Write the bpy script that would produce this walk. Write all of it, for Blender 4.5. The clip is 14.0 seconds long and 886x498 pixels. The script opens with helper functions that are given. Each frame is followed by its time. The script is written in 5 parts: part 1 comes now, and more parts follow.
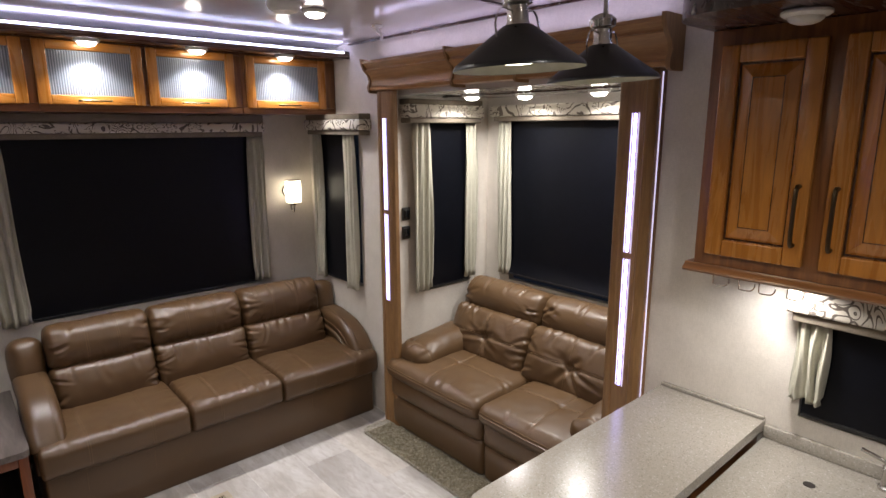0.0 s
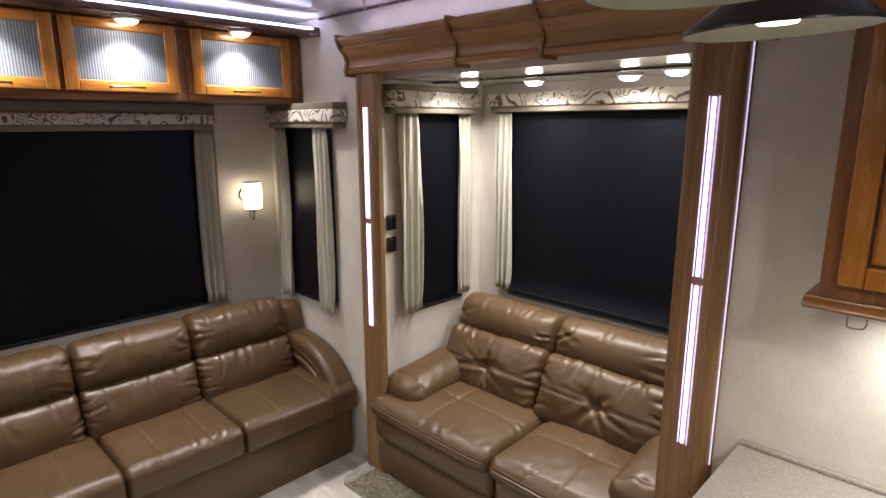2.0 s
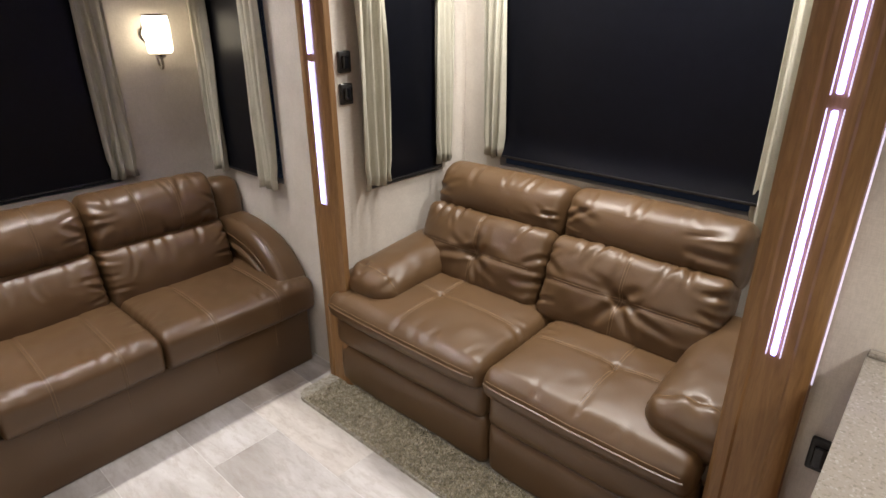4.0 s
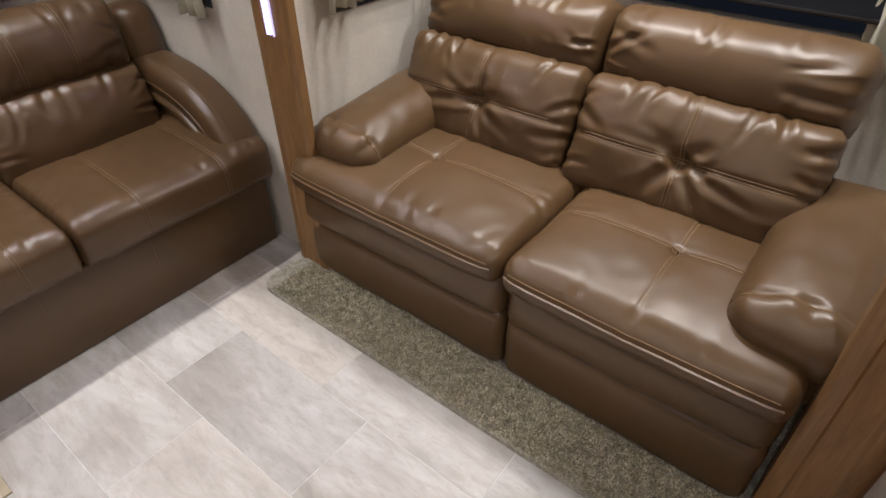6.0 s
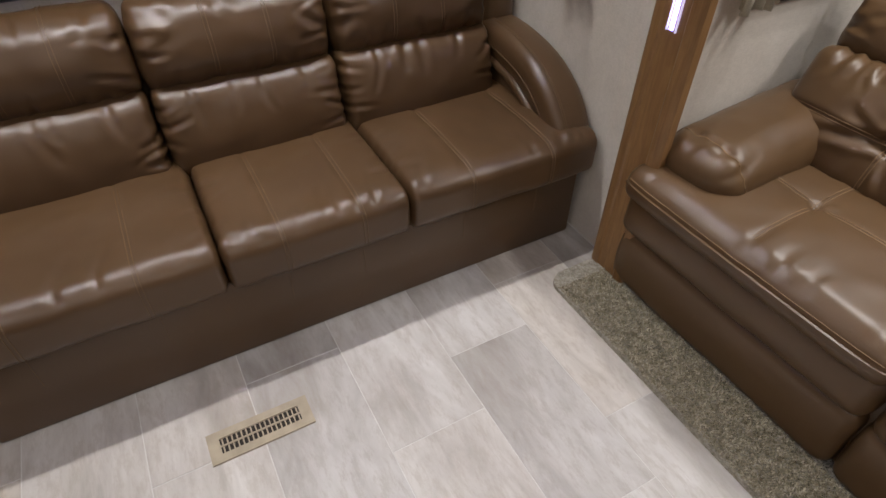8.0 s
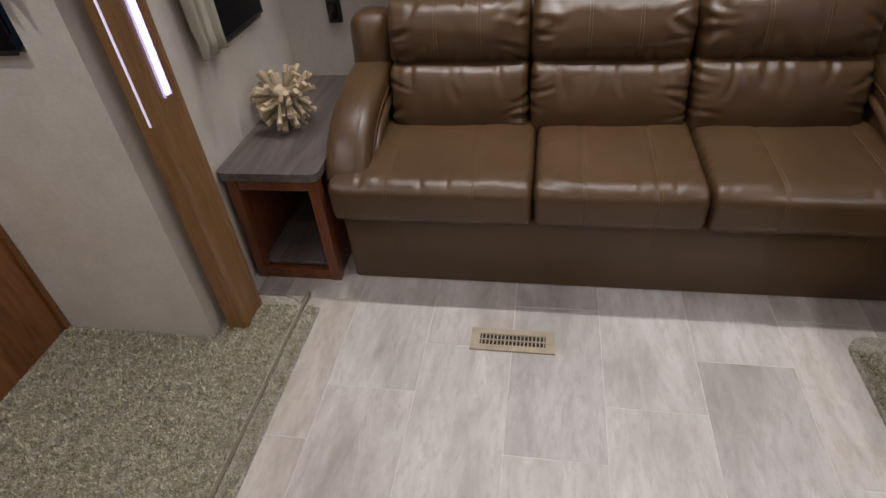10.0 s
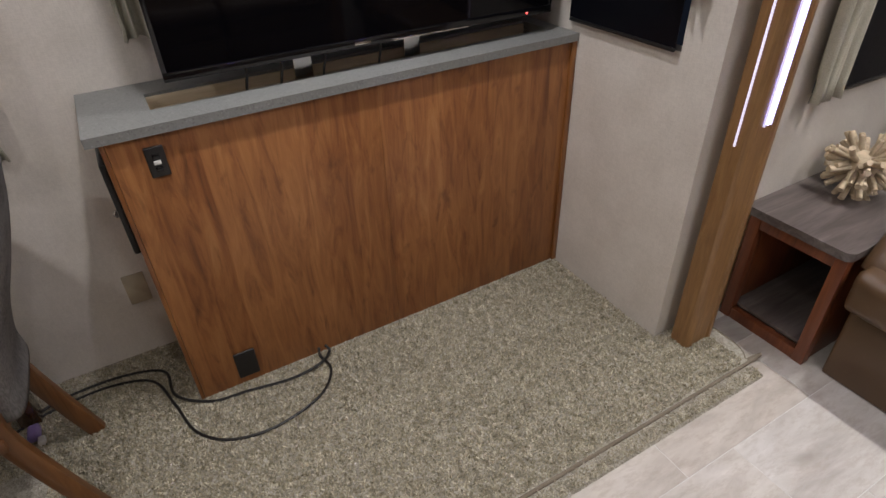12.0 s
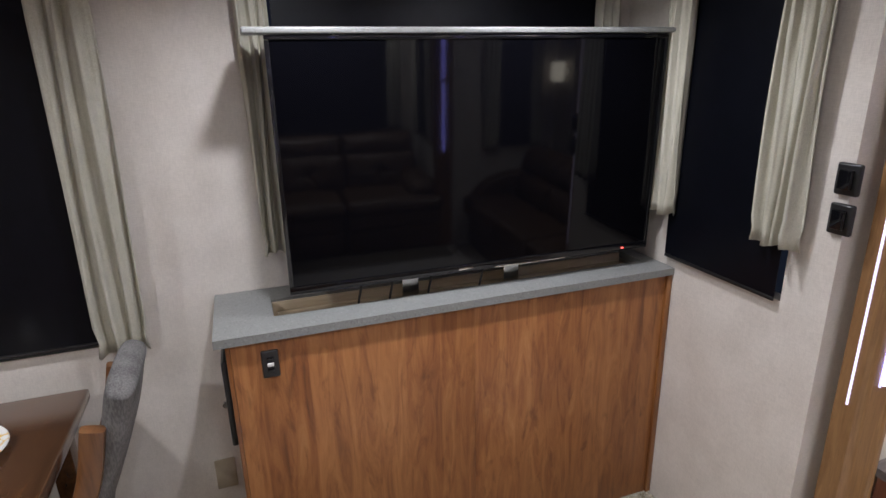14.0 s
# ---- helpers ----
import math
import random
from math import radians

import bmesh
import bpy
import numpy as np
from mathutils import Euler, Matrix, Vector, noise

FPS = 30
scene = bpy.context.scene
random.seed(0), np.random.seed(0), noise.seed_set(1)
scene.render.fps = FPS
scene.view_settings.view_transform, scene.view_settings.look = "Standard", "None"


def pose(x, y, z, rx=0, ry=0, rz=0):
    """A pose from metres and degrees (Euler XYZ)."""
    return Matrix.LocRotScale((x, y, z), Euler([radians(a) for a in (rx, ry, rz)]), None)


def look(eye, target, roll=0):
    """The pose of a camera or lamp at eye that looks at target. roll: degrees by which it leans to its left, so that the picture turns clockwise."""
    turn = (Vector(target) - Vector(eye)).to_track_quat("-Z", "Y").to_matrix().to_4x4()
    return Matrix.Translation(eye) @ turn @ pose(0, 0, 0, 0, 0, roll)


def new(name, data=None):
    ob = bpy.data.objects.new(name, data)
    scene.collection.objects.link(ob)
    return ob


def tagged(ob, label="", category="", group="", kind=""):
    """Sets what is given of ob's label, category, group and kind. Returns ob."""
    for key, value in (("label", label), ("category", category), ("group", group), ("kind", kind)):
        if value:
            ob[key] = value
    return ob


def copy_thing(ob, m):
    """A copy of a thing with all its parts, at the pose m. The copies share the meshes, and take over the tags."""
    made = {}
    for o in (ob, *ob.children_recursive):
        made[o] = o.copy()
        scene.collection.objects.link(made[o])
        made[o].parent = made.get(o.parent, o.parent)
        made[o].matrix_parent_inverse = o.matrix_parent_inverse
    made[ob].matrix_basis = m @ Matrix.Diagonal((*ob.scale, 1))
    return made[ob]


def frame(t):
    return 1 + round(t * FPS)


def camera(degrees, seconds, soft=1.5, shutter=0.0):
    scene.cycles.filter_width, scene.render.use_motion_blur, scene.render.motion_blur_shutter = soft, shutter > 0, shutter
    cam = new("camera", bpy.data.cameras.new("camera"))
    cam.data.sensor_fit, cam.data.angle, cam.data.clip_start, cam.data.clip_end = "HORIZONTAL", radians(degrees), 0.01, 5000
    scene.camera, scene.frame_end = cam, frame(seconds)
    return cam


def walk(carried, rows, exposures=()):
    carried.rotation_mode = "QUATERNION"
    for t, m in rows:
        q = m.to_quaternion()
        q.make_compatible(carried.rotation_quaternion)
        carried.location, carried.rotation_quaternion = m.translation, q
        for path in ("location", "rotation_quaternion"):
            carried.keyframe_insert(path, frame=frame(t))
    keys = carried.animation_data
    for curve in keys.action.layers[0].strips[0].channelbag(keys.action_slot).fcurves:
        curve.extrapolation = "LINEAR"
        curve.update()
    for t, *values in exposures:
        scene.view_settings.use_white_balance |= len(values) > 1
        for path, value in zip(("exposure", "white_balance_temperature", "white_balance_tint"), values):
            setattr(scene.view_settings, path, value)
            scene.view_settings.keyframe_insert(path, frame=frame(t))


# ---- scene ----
cam = camera(75.2, 14.0)
PATH = [
    (0, (0.066, 0.305, 1.924), (1.359, 1.773, 1.507), -0.2),
    (0.5, (0.135, 0.417, 1.916), (1.463, 1.853, 1.498), -0.2),
    (1, (0.231, 0.539, 1.911), (1.587, 1.948, 1.491), -0.2),
    (1.5, (0.294, 0.679, 1.903), (1.661, 2.076, 1.48), -0.3),
    (2, (0.315, 0.86, 1.896), (1.711, 2.227, 1.469), -0.1),
    (2.5, (0.377, 0.997, 1.847), (1.803, 2.329, 1.409), -0.2),
    (3, (0.527, 1.097, 1.778), (1.972, 2.393, 1.296), -0.3),
    (3.5, (0.677, 1.189, 1.668), (2.107, 2.462, 1.088), -0.3),
    (4, (0.795, 1.318, 1.586), (2.162, 2.553, 0.806), -0.4),
    (4.2, (0.837, 1.384, 1.533), (2.189, 2.604, 0.706), -0.6),
    (6.3, (1.107, 1.771, 1.385), (2.312, 2.738, 0.115), -0.3),
    (6.5, (1.094, 1.821, 1.384), (2.277, 2.797, 0.101), 0.1),
    (7, (1.043, 1.979, 1.407), (2.128, 3.011, 0.081), 0.0),
    (7.5, (0.958, 2.107, 1.4), (1.877, 3.266, 0.054), 0.4),
    (8, (0.902, 2.152, 1.419), (1.626, 3.443, 0.074), 0.8),
    (8.2, (0.92, 2.145, 1.439), (1.52, 3.494, 0.09), 0.1),
    (10.3, (0.965, 1.755, 1.454), (0.483, 3.24, 0.203), -5.5),
    (10.5, (0.912, 1.718, 1.445), (0.329, 3.173, 0.202), -5.1),
    (11, (0.85, 1.653, 1.471), (-0.025, 2.977, 0.253), -4.1),
    (11.5, (0.828, 1.636, 1.521), (-0.356, 2.723, 0.33), -3.3),
    (12, (0.82, 1.61, 1.539), (-0.606, 2.397, 0.379), -2.2),
    (12.5, (0.815, 1.617, 1.578), (-0.742, 2.217, 0.476), -1.5),
    (13, (0.814, 1.619, 1.607), (-0.849, 2.204, 0.662), -1.3),
    (13.5, (0.823, 1.616, 1.646), (-0.922, 2.225, 0.881), -1.2),
    (14, (0.829, 1.613, 1.682), (-0.97, 2.243, 1.077), -1.2),
]
EXPOSURES = [(0.0, -0.10, 6500, 10), (3.0, 0.08, 6600, 10), (4.2, 0.08, 6650, 10), (6.3, -0.16, 6450, 10), (7.0, -0.35, 6420, 10), (8.2, -0.37, 6420, 10), (10.3, -0.56, 6450, 10), (11.0, -0.42, 6450, 10), (12.5, 0.04, 6250, 10), (14.0, 0.32, 5950, 10)]
walk(cam, [(t, look(eye, target, roll)) for t, eye, target, roll in PATH], EXPOSURES)

# world: night outside, all shades drawn
world = bpy.data.worlds.new("night")
scene.world = world
world.use_nodes = True
world.node_tree.nodes["Background"].inputs["Color"].default_value = (0.02, 0.025, 0.04, 1)
world.node_tree.nodes["Background"].inputs["Strength"].default_value = 0.3

WARM, COOL = (1.0, 0.965, 0.94), (0.60, 0.62, 1.0)


def disc_lamp(x, y, z, watts, size=0.09, colour=WARM, spread=148):
    data = bpy.data.lights.new("downlight_lamp", "AREA")
    data.shape, data.size, data.energy, data.color, data.spread = "DISK", size, watts, colour, radians(spread)
    ob = new("downlight_lamp", data)
    ob.matrix_basis = pose(x, y, z)
    return ob


def strip_lamp(x, y, z, sx, sy, watts, colour, rx=0, ry=0):
    data = bpy.data.lights.new("strip_lamp", "AREA")
    data.shape, data.size, data.size_y, data.energy, data.color = "RECTANGLE", sx, sy, watts, colour
    ob = new("strip_lamp", data)
    ob.matrix_basis = pose(x, y, z, rx, ry)
    return ob


REAR_LIGHTS = [(0.20, 3.68), (0.72, 3.68), (1.245, 3.68), (1.765, 3.68)]
SLIDE_LIGHTS = [(2.55, 2.86), (2.72, 2.59), (2.74, 2.10), (2.62, 1.84)]
# only the first room light is known; the other three are added, unseen
ROOM_LIGHTS = [(1.46, 2.757), (0.55, 2.757), (0.50, 1.75), (0.75, 0.2)]
# unseen lamps, added to brighten the television slide-out
LEFT_FILL_LIGHTS = [(-0.50, 2.45), (-0.50, 1.80), (-0.50, 0.25)]
for x, y in REAR_LIGHTS:
    disc_lamp(x, y, 2.312, 4.6, 0.06, WARM, 112)
for x, y in SLIDE_LIGHTS:
    disc_lamp(x, y, 2.072, 6.2, 0.06)
for (x, y), watts in zip(ROOM_LIGHTS, (0.9, 1.2, 3.2, 13.0)):
    disc_lamp(x, y, 2.40, watts, 0.06)
for x, y in LEFT_FILL_LIGHTS:
    disc_lamp(x, y, 2.072, 5.2, 0.06, (1.0, 0.965, 0.985))
disc_lamp(2.02, 0.90, 1.445, 2.8, 0.06)
for x, y in [(0.98, 1.11), (1.32, 1.14)]:
    disc_lamp(x, y, 2.040, 2.6, 0.05, (1.0, 0.88, 0.66), 140)
# violet-white tape above the rear cabinets, thrown on the ceiling
strip_lamp(1.0, 3.57, 2.395, 2.2, 0.02, 14.0, COOL, rx=160)
# tape lying on the slide header
strip_lamp(2.10, 2.3, 2.315, 0.02, 1.8, 1.5, (0.72, 0.66, 1.0), rx=180)


# ---- node materials ----
def mat(name, colour, rough=0.5, metal=0.0, spec=0.5):
    m = bpy.data.materials.new(name)
    m.use_nodes = True
    b = m.node_tree.nodes["Principled BSDF"]
    b.inputs["Base Color"].default_value = (*colour, 1)
    b.inputs["Roughness"].default_value = rough
    b.inputs["Metallic"].default_value = metal
    b.inputs["Specular IOR Level"].default_value = spec
    return m


class Net:
    """Short hand for the nodes of one material."""

    def __init__(self, m):
        self.t = m.node_tree
        self.b = self.t.nodes["Principled BSDF"]
        self.coord = self.t.nodes.new("ShaderNodeTexCoord")

    def node(self, kind, **inputs):
        n = self.t.nodes.new(kind)
        for key, value in inputs.items():
            key = key.replace("_", " ")
            if hasattr(value, "is_output"):
                self.t.links.new(value, n.inputs[key])
            else:
                n.inputs[key].default_value = value
        return n

    def place(self, scale=(1, 1, 1), turn=(0, 0, 0)):
        return self.node("ShaderNodeMapping", Vector=self.coord.outputs["Object"], Scale=scale, Rotation=[radians(a) for a in turn]).outputs["Vector"]

    def noise(self, vector, scale, detail=4.0, rough=0.55, distort=0.0):
        return self.node("ShaderNodeTexNoise", Vector=vector, Scale=scale, Detail=detail, Roughness=rough, Distortion=distort).outputs["Fac"]

    def ramp(self, fac, *stops):
        n = self.node("ShaderNodeValToRGB", Fac=fac)
        e = n.color_ramp.elements
        while len(e) < len(stops):
            e.new(0.5)
        for s, (at, c) in zip(e, stops):
            s.position, s.color = at, (*c, 1)
        return n.outputs["Color"]

    def math(self, op, a, b=0.0):
        n = self.t.nodes.new("ShaderNodeMath")
        n.operation = op
        for i, v in enumerate((a, b)):
            if hasattr(v, "is_output"):
                self.t.links.new(v, n.inputs[i])
            else:
                n.inputs[i].default_value = v
        return n.outputs[0]

    def mix(self, fac, a, b, how="MIX"):
        n = self.t.nodes.new("ShaderNodeMix")
        n.data_type, n.blend_type = "RGBA", how
        for socket, v in ((n.inputs[0], fac), (n.inputs[6], a), (n.inputs[7], b)):
            if hasattr(v, "is_output"):
                self.t.links.new(v, socket)
            elif isinstance(v, (int, float)):
                socket.default_value = v
            else:
                socket.default_value = (*v, 1)
        return n.outputs[2]

    def bump(self, height, strength, distance=0.002):
        old = self.b.inputs["Normal"].links
        extra = {"Normal": old[0].from_socket} if old else {}
        n = self.node("ShaderNodeBump", Height=height, Strength=strength, Distance=distance, **extra)
        self.t.links.new(n.outputs["Normal"], self.b.inputs["Normal"])

    def put(self, socket, value):
        self.t.links.new(value, self.b.inputs[socket])


def leather(name, dark, light, rough):
    """Soft upholstery leather: mottled brown, fine pebble grain, shallow creases and uneven sheen."""
    m = mat(name, light, rough, spec=0.5)
    n = Net(m)
    v = n.place()
    mottle = n.noise(v, 4, 2, 0.5)
    c = n.ramp(mottle, (0.32, dark), (0.68, light))
    n.put("Base Color", c)
    n.put("Roughness", n.node("ShaderNodeMapRange", Value=n.noise(v, 9, 3, 0.5), From_Min=0.3, From_Max=0.7, To_Min=rough - 0.03, To_Max=rough + 0.06).outputs[0])
    n.bump(n.node("ShaderNodeTexVoronoi", Vector=v, Scale=420.0).outputs["Distance"], 0.04, 0.001)
    n.bump(n.noise(v, 14, 2, 0.5, 0.4), 0.05, 0.003)
    return m


def wood(name, dark, light, axis="z", scale=1.0, rough=0.35, coat=0.0):
    m = mat(name, light, rough)
    n = Net(m)
    s = {"x": (1.2, 14, 14), "y": (14, 1.2, 14), "z": (14, 14, 1.2)}[axis]
    v = n.place([a * scale for a in s])
    info = n.node("ShaderNodeObjectInfo").outputs["Random"]
    add = n.node("ShaderNodeVectorMath", )
    add.operation = "ADD"
    n.t.links.new(v, add.inputs[0])
    n.t.links.new(n.math("MULTIPLY", info, 7.0), add.inputs[1])
    v = add.outputs[0]
    grain = n.noise(v, 1.6, 6, 0.6, 1.4)
    pores = n.noise(v, 9, 3, 0.6)
    c = n.ramp(grain, (0.3, dark), (0.52, [(a + b) / 2 for a, b in zip(dark, light)]), (0.7, light))
    n.put("Base Color", n.mix(n.math("MULTIPLY", n.ramp(pores, (0.5, (0, 0, 0)), (0.75, (1, 1, 1))), 0.35), c, [a * 0.6 for a in dark]))
    n.put("Roughness", n.node("ShaderNodeMapRange", Value=grain, To_Min=rough - 0.06, To_Max=rough + 0.1).outputs[0])
    n.bump(pores, 0.1, 0.001)
    m.node_tree.nodes["Principled BSDF"].inputs["Coat Weight"].default_value = coat
    m.node_tree.nodes["Principled BSDF"].inputs["Coat Roughness"].default_value = 0.2
    return m


def laminate():
    """Rustic cherry laminate of the television cabinet: vertical boards of differing tint with dark streaks and knots."""
    m = mat("rustic_laminate", (0.3, 0.12, 0.035), 0.4)
    n = Net(m)
    v = n.place((1, 6.5, 0.9))
    grain = n.noise(v, 3.6, 8, 0.66, 1.3)
    fine = n.noise(n.place((1, 90, 4)), 2.0, 4, 0.6, 0.4)
    board = n.node("ShaderNodeTexVoronoi", Vector=n.place((0.01, 7.4, 0.01)), Scale=1.0).outputs["Color"]
    knots = n.noise(n.place((1, 5.0, 1.3)), 4.0, 4, 0.6, 1.2)
    c = n.ramp(grain, (0.28, (0.105, 0.034, 0.011)), (0.43, (0.255, 0.094, 0.028)), (0.57, (0.36, 0.147, 0.045)), (0.74, (0.47, 0.222, 0.078)))
    c = n.mix(0.28, c, n.ramp(board, (0.2, (0.16, 0.060, 0.020)), (0.8, (0.33, 0.155, 0.058))))
    c = n.mix(n.math("MULTIPLY", n.ramp(fine, (0.52, (0, 0, 0)), (0.7, (1, 1, 1))), 0.13), c, (0.11, 0.042, 0.016))
    c = n.mix(n.math("MULTIPLY", n.ramp(knots, (0.57, (0, 0, 0)), (0.74, (1, 1, 1))), 0.6), c, (0.070, 0.023, 0.009))
    n.put("Base Color", c)
    n.put("Roughness", n.node("ShaderNodeMapRange", Value=grain, To_Min=0.34, To_Max=0.5).outputs[0])
    n.bump(fine, 0.08, 0.001)
    return m


def wallpaper(name, a, b):
    m = mat(name, a, 0.7)
    n = Net(m)
    v = n.place()
    cloud = n.noise(v, 6, 4)
    warp = n.noise(n.place((60, 60, 420)), 1, 2)
    weft = n.noise(n.place((420, 420, 60)), 1, 2)
    c = n.ramp(cloud, (0.35, a), (0.65, b))
    n.put("Base Color", n.mix(0.22, c, n.ramp(n.math("ADD", n.math("MULTIPLY", warp, 0.5), n.math("MULTIPLY", weft, 0.5)), (0.4, [x * 0.72 for x in a]), (0.6, [min(1, x * 1.12) for x in b]))))
    n.bump(n.math("ADD", warp, weft), 0.2, 0.001)
    return m


def carpet():
    m = mat("greige_carpet", (0.3, 0.27, 0.21), 0.95, spec=0.1)
    n = Net(m)
    v = n.place()
    tuft = n.node("ShaderNodeTexVoronoi", Vector=v, Scale=190)
    blot = n.noise(v, 42, 4, 0.75)
    c = n.ramp(blot, (0.34, (0.30, 0.275, 0.22)), (0.5, (0.46, 0.43, 0.36)), (0.62, (0.60, 0.57, 0.49)))
    n.put("Base Color", n.mix(0.35, c, n.ramp(tuft.outputs["Color"], (0.1, (0.12, 0.1, 0.075)), (0.9, (0.52, 0.48, 0.4)))))
    n.bump(tuft.outputs["Distance"], 0.9, 0.006)
    n.bump(n.noise(v, 45, 3), 0.5, 0.006)
    return m


def pile_fibre():
    """Single yarns, tinted tuft by tuft and in soft blotches."""
    m = mat("carpet_yarn", (0.3, 0.27, 0.22), 0.95, spec=0.05)
    n = Net(m)
    island = n.node("ShaderNodeNewGeometry").outputs["Random Per Island"]
    c = n.ramp(island, (0.0, (0.34, 0.312, 0.24)), (0.5, (0.57, 0.53, 0.43)), (1.0, (0.80, 0.76, 0.65)))
    blot = n.ramp(n.noise(n.place(), 38, 3, 0.7), (0.36, (0.60, 0.57, 0.49)), (0.62, (1.0, 0.98, 0.93)))
    n.put("Base Color", n.mix(1.0, c, blot, "MULTIPLY"))
    return m


def vinyl():
    """Weathered grey-beige plank with long streaks, tinted piece by piece."""
    m = mat("grey_vinyl_plank", (0.55, 0.53, 0.51), 0.42)
    n = Net(m)
    info = n.node("ShaderNodeObjectInfo").outputs["Random"]
    add = n.node("ShaderNodeVectorMath")
    add.operation = "ADD"
    n.t.links.new(n.place((5.0, 1.5, 1)), add.inputs[0])
    n.t.links.new(n.math("MULTIPLY", info, 23.0), add.inputs[1])
    v = add.outputs[0]
    streak = n.noise(v, 2.2, 6, 0.62, 0.7)
    cloud = n.noise(v, 1.0, 4, 0.6)
    fleck = n.noise(v, 9, 6, 0.75)
    c = n.ramp(streak, (0.30, (0.30, 0.270, 0.245)), (0.44, (0.47, 0.445, 0.42)), (0.64, (0.67, 0.655, 0.64)))
    c = n.mix(0.5, c, n.ramp(cloud, (0.38, (0.33, 0.297, 0.265)), (0.58, (0.64, 0.625, 0.605))))
    c = n.mix(n.math("MULTIPLY", n.ramp(fleck, (0.48, (0, 0, 0)), (0.62, (1, 1, 1))), 0.42), c, (0.39, 0.345, 0.30))
    tint = n.ramp(info, (0.0, (0.80, 0.79, 0.79)), (0.5, (0.98, 0.97, 0.96)), (1.0, (0.90, 0.845, 0.78)))
    n.put("Base Color", n.mix(1.0, c, tint, "MULTIPLY"))
    n.put("Roughness", n.node("ShaderNodeMapRange", Value=streak, To_Min=0.34, To_Max=0.5).outputs[0])
    n.bump(streak, 0.12, 0.001)
    return m


def speckled(name, base, specks, rough=0.25):
    m = mat(name, base, rough)
    n = Net(m)
    v = n.place()
    a = n.node("ShaderNodeTexVoronoi", Vector=v, Scale=260).outputs["Color"]
    b = n.noise(v, 120, 2)
    c = n.ramp(a, (0.1, specks[0]), (0.3, base), (0.75, base), (0.95, specks[1]))
    n.put("Base Color", n.mix(n.math("MULTIPLY", n.ramp(b, (0.6, (0, 0, 0)), (0.68, (1, 1, 1))), 0.5), c, specks[0]))
    n.put("Roughness", n.node("ShaderNodeMapRange", Value=n.noise(v, 8), To_Min=rough - 0.08, To_Max=rough + 0.1).outputs[0])
    return m


def paisley():
    """Cream valance cloth with scrolling dark grey figures."""
    m = mat("paisley_cloth", (0.6, 0.56, 0.48), 0.75, spec=0.2)
    n = Net(m)
    v = n.place()
    wob = n.node("ShaderNodeTexNoise", Vector=v, Scale=6.0, Detail=1.0)
    warped = n.node("ShaderNodeMixRGB", Fac=0.22, Color1=v, Color2=wob.outputs["Color"]).outputs[0]
    d = n.node("ShaderNodeTexVoronoi", Vector=warped, Scale=6.5).outputs["Distance"]
    rings = n.math("SINE", n.math("MULTIPLY", d, 25.0))
    small = n.node("ShaderNodeTexVoronoi", Vector=warped, Scale=26.0).outputs["Distance"]
    dots = n.math("SINE", n.math("MULTIPLY", small, 20.0))
    sel = n.ramp(n.noise(v, 9, 2), (0.45, (0, 0, 0)), (0.55, (1, 1, 1)))
    fig = n.mix(sel, rings, dots)
    c = n.ramp(fig, (0.50, (0.60, 0.555, 0.47)), (0.70, (0.135, 0.112, 0.092)))
    n.put("Base Color", c)
    n.bump(n.noise(n.place((300, 300, 300)), 1, 2), 0.2, 0.001)
    return m


def cloth(name, a, b, scale=500, rough=0.85):
    m = mat(name, a, rough, spec=0.2)
    n = Net(m)
    v = n.place()
    c = n.ramp(n.noise(v, 12, 4), (0.35, a), (0.65, b))
    weave = n.noise(n.place((scale, scale, scale * 0.3)), 1, 2)
    n.put("Base Color", n.mix(0.3, c, n.ramp(weave, (0.4, [x * 0.6 for x in a]), (0.6, [min(1, x * 1.3) for x in b]))))
    n.bump(weave, 0.3, 0.001)
    return m


def glow(name, colour, strength, base=(0.9, 0.9, 0.9)):
    m = mat(name, base, 0.4)
    b = m.node_tree.nodes["Principled BSDF"]
    b.inputs["Emission Color"].default_value = (*colour, 1)
    b.inputs["Emission Strength"].default_value = strength
    return m


def worn(name, colour, rough, metal=0.0, vary=0.15, scale=20):
    """A plain painted, plastic or metal surface with slight dirt and uneven gloss."""
    m = mat(name, colour, rough, metal)
    n = Net(m)
    f = n.noise(n.place(), scale, 4)
    n.put("Base Color", n.ramp(f, (0.3, [c * (1 - vary) for c in colour]), (0.7, [min(1, c * (1 + vary)) for c in colour])))
    n.put("Roughness", n.node("ShaderNodeMapRange", Value=n.noise(n.place(), scale * 3), To_Min=max(0.02, rough - 0.07), To_Max=rough + 0.08).outputs[0])
    return m


LEATHER = leather("brown_leather", (0.098, 0.055, 0.025), (0.116, 0.066, 0.030), 0.35)
SOFA_LEATHER = leather("dark_brown_leather", (0.080, 0.044, 0.020), (0.096, 0.053, 0.024), 0.34)
THREAD = worn("tan_thread", (0.23, 0.145, 0.075), 0.7)
THREAD_DARK = worn("brown_thread", (0.145, 0.09, 0.046), 0.7)
# near-black colour painted where an opening would lie in shade
SHADED_HOLE = worn("shaded_hole", (0.02, 0.014, 0.01), 0.8)
CHERRY = wood("cherry_wood_upright", (0.13, 0.042, 0.012), (0.30, 0.125, 0.035), "z", 1.0, 0.3, 0.3)
CHERRY_X = wood("cherry_wood_along_x", (0.13, 0.042, 0.012), (0.30, 0.125, 0.035), "x", 1.0, 0.3, 0.3)
CHERRY_Y = wood("cherry_wood_along_y", (0.13, 0.042, 0.012), (0.30, 0.125, 0.035), "y", 1.0, 0.3, 0.3)
